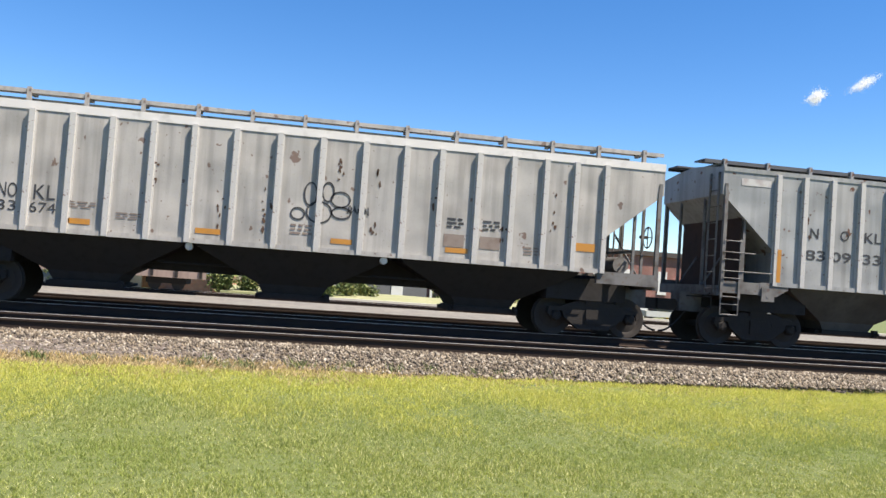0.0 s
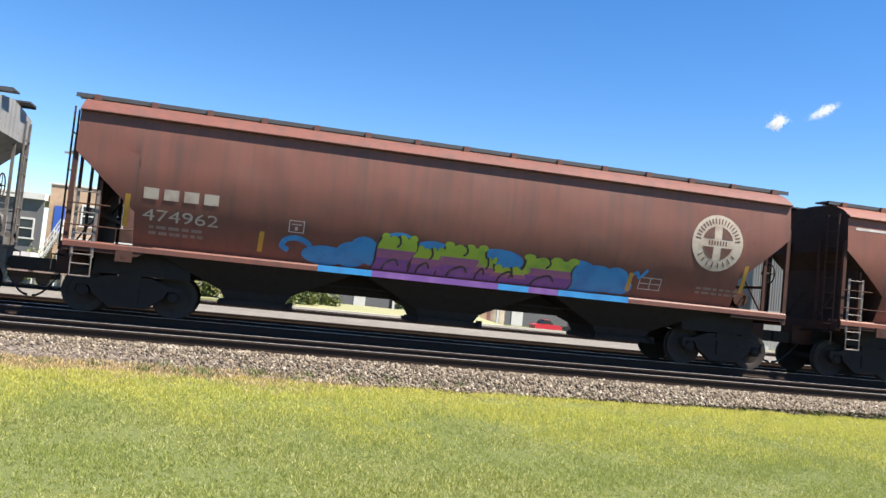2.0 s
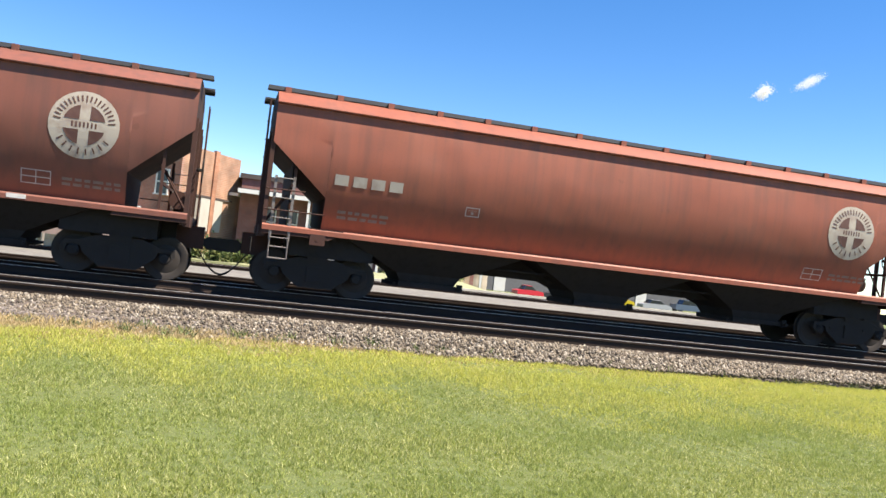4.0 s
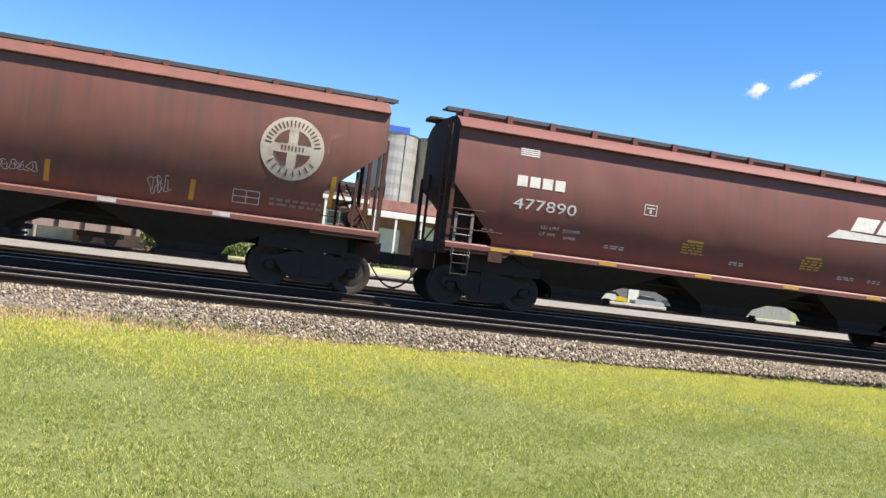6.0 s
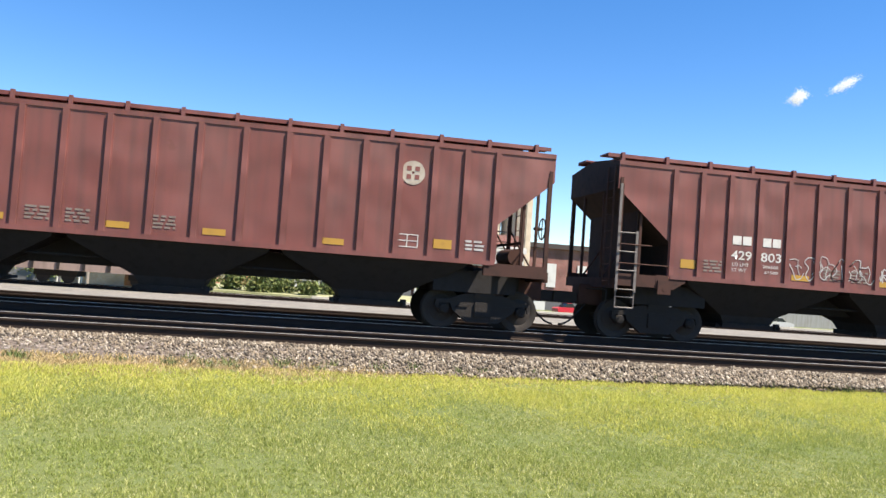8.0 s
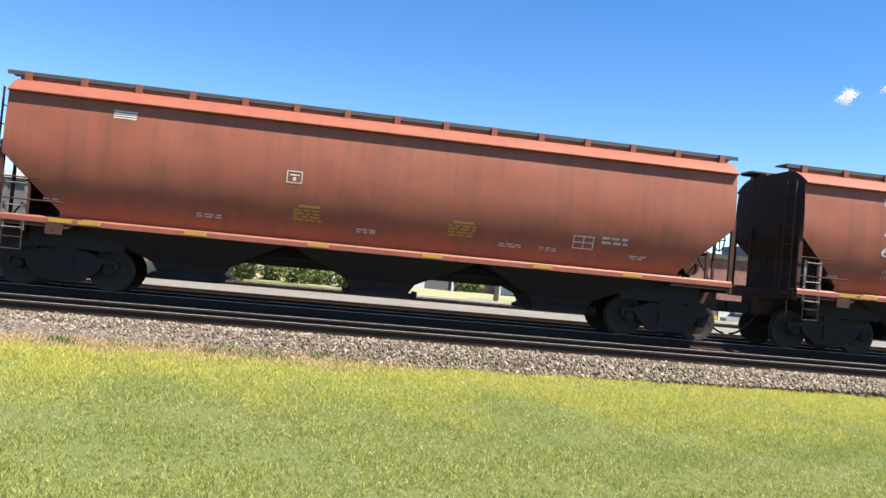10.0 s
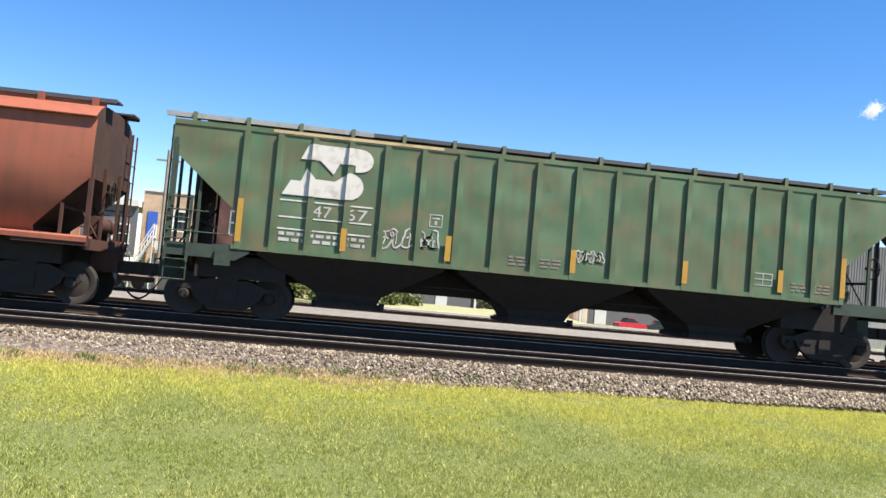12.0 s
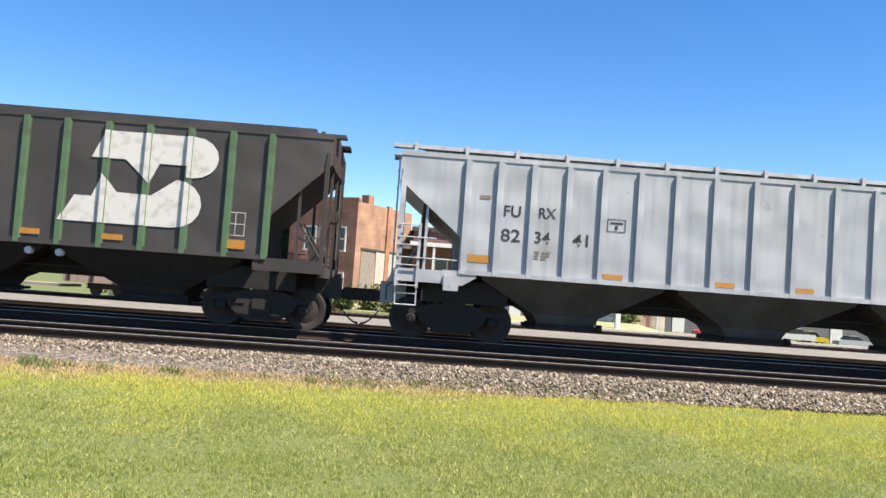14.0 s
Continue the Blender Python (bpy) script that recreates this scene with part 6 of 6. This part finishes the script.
verge = bmesh.new()
rows_v = [(42.35, -0.50), (42.37, -0.25), (45.0, -0.12), (50.0, -0.05), (55.0, -0.25), (62, -1.1)]
last = None
for i in range(13):
    x, f = -3 + 1.5 * i, (1.0 if i < 11 else 0.55 if i == 11 else 0.1)
    col = [verge.verts.new((x * y / 43, y, -1.0 + (z + 1.0) * f + random.uniform(-0.03, 0.03))) for y, z in rows_v]
    if last:
        for j in range(len(col) - 1):
            verge.faces.new((last[j], col[j], col[j + 1], last[j + 1]))
    last = col
tagged(new("grass_verge", mesh_of("grass_verge", verge, M_VERGE)), "low grassy yellow-green bank behind the kerb", "grass", kind="structure")
M_WAGONSIDE = material("dusty_tan_wagon_paint", (0.36, 0.27, 0.225), 0.85, 0, [(1.2, 0.45, 0.3, (0.25, 0.18, 0.15), 0.6)], streak=((0.18, 0.13, 0.10), 0.5))
flat = thing("flat_wagon", "low weathered flat deck wagon parked on the siding", "flat wagon", at=(-8.6, 39.6, -0.28))
slab("deck", flat, -6.5, 5.4, -1.3, 1.3, 0.95, 1.12, M_WOOD, "gray plank deck")
slab("side_beam", flat, -6.4, 5.3, -1.34, -1.30, 0.56, 0.95, M_WAGONSIDE, "dusty pink-tan side beam")
for k in range(12):
    slab("stake_pocket", flat, -6.2 + k * 1.02, -6.08 + k * 1.02, -1.40, -1.342, 0.60, 0.98, M_STEEL)
slab("ramp", flat, -9.8, -6.5, -1.2, 1.2, 0.30, 0.42, M_WOOD)
for x in (-4.6, -0.2, 3.6):
    bm = bmesh.new()
    box(bm, x - 0.85, x + 0.85, -0.95, 0.95, 0.30, 0.62)
    part("bogie", bm, M_STEEL, flat, "dark steel bogie")
    for k in (-0.5, 0.5):
        bm = bmesh.new()
        lathe(bm, [(0.1, 0), (0.28, 0.02), (0.28, 0.1), (0.1, 0.12)], -0.82, 16, x + k, 0.28)
        part("wheel", bm, M_TREAD, flat)
for x in (-5.8, -4.4, -2.8, -1.0, 0.9, 2.4, 4.0):
    slab("load_crate", flat, x, x + random.uniform(0.7, 1.3), -0.9, 0.6, 1.12, 1.12 + random.uniform(0.15, 0.4), random.choice((M_CORR, M_TRIM, M_STEEL, M_GRAYWALL)))

def pole(x, y, h, label):
    p = thing("utility_pole", label, "pole", "utility poles", "", (x, y, BASE if y > 60 else -0.45))
    bm = bmesh.new()
    rod(bm, (0, 0, 0), (0, 0, h), 0.13, 10)
    part("post", bm, M_WOOD, p)
    bm = bmesh.new()
    box(bm, -0.9, 0.9, -0.06, 0.06, h - 0.9, h - 0.75)
    part("crossarm", bm, M_WOOD, p)
pole(-13.2, 68, 11.0, "leaning gray wooden utility pole")
def sign_post(x, y, w, h, mat, label):
    p = thing("post", label, "post", "posts in the yard", "", (x, y, -0.44))
    slab("shaft", p, -w / 2, w / 2, -w / 2, w / 2, 0, h, mat)
    slab("cap", p, -w / 2 - 0.03, w / 2 + 0.03, -w / 2 - 0.03, w / 2 + 0.03, h, h + 0.06, mat)
sign_post(9.7, 42.6, 0.22, 2.6, M_ROOF, "dark square wooden post by the kerb")
sign_post(11.0, 43.0, 0.25, 2.6, M_TRIM, "white square post by the kerb")

# bushes: stems and clumps of small leaves
M_LEAF = island_material("bush_leaves", [(0.05, 0.085, 0.02), (0.10, 0.15, 0.035), (0.16, 0.20, 0.05), (0.24, 0.24, 0.07)], 0.7)
M_BARK = material("gray_brown_bark", (0.12, 0.09, 0.07), 0.9, 0, [(6, 0.5, 0.2, (0.07, 0.05, 0.04), 0.6)], 0.4, 30)
def bush(x, y, w, h, seed, label):
    r = np.random.default_rng(seed)
    o = thing("bush", label, "bush", "bushes by the siding", "", (x, y, -0.45))
    tips = []
    for k in range(9):
        bm = bmesh.new()
        tip = Vector((r.uniform(-0.8, 0.8) * w / 2, r.uniform(-0.4, 0.4) * w / 2, r.uniform(0.45, 0.95) * h))
        rod(bm, (tip.x * 0.15, tip.y * 0.15, 0), tip, 0.02, 5)
        tips.append(tip)
        part("stem", bm, M_BARK, o)
    n = 900
    c = np.array([tips[i] for i in r.integers(0, 9, n)]) * r.uniform(0.35, 1.05, (n, 1)) + r.normal(0, 0.13, (n, 3)) * (w, w, h * 0.8)
    c[:, 2] = np.abs(c[:, 2])
    q = r.normal(0, 0.06, (n, 4, 3))
    v = (c[:, None] + q).reshape(-1, 3)
    f = np.arange(4 * n).reshape(n, 4)
    me = bpy.data.meshes.new("foliage")
    me.from_pydata(v.tolist(), [], f.tolist())
    me.materials.append(M_LEAF)
    part("foliage", me, M_LEAF, o)
for i, (x, y, w, h) in enumerate(((-3.0, 42.8, 1.5, 1.4), (-1.7, 43.4, 1.6, 1.5), (-0.4, 43.0, 1.5, 1.2), (0.8, 43.6, 1.6, 1.5), (2.0, 43.2, 1.3, 1.2), (3.2, 44.4, 1.4, 1.3), (4.4, 46, 1.3, 1.3), (-11.5, 48, 2.4, 1.9), (-14.0, 48, 2.6, 1.8), (-17.0, 49, 2.6, 1.9), (10.2, 52, 1.8, 1.4), (14.6, 55, 2.0, 1.4))):
    bush(x, y, w, h, 100 + i, "scrubby green and olive bush")

# small clouds, far off
M_CLOUD = bpy.data.materials.new("white_cloud")
M_CLOUD.use_nodes = True
cb = M_CLOUD.node_tree.nodes["Principled BSDF"]
cb.inputs["Base Color"].default_value = (0.8, 0.8, 0.8, 1)
cb.inputs["Emission Color"].default_value, cb.inputs["Emission Strength"].default_value = (0.93, 0.97, 1.0, 1), 0.12
ct, cm = M_CLOUD.node_tree.nodes.new("ShaderNodeBsdfTransparent"), M_CLOUD.node_tree.nodes.new("ShaderNodeMixShader")
cm.inputs[0].default_value = 0.32
M_CLOUD.node_tree.links.new(ct.outputs[0], cm.inputs[1])
M_CLOUD.node_tree.links.new(cb.outputs[0], cm.inputs[2])
M_CLOUD.node_tree.links.new(cm.outputs[0], M_CLOUD.node_tree.nodes["Material Output"].inputs["Surface"])
def cloud(az, el, w, h, lean, seed):
    d = 2200.0
    r = np.random.default_rng(seed)
    n = 1500
    u = r.normal(0, 0.33, n)
    c = np.stack([u * w, r.normal(0, 0.2, n) * w, (u * lean + r.normal(0, 0.33, n) * (1.0 - 0.5 * np.minimum(np.abs(u), 1))) * h], 1) + np.array([az * d, d, 0.9 + el * d])
    s = r.uniform(0.02, 0.065, n) * h
    base = np.array([(1, 0, 0), (-1, 0, 0), (0, 1, 0), (0, -1, 0), (0, 0, 1), (0, 0, -1)], float)
    v = c[:, None] + base[None] * s[:, None, None]
    f = np.array([(0, 2, 4), (2, 1, 4), (1, 3, 4), (3, 0, 4), (2, 0, 5), (1, 2, 5), (3, 1, 5), (0, 3, 5)])
    return stuff_mesh("cloud", v.reshape(-1, 3), (f[None] + 6 * np.arange(n)[:, None, None]).reshape(-1, 3), M_CLOUD, "small wispy white cloud in a clear sky", "cloud")
cloud(0.667, 0.2765, 36, 30, 0.5, 1)
cloud(0.736, 0.302, 58, 26, 1.25, 2)

def motions():
    """The train rolls by, and its wheels turn."""
    for car, a in CARS.values():
        walk(car, [(t, pose(a[2] - travel(t), YC, 0)) for t in range(15)])
    turns = [(k / FPS, -math.degrees(travel(k / FPS) / 0.445)) for k in range(14 * FPS + 1)]
    for w, dx in WHEELS:
        walk(w, [(t, pose(dx, 0, 0.445, 0, a % 360, 0)) for t, a in turns])

motions()
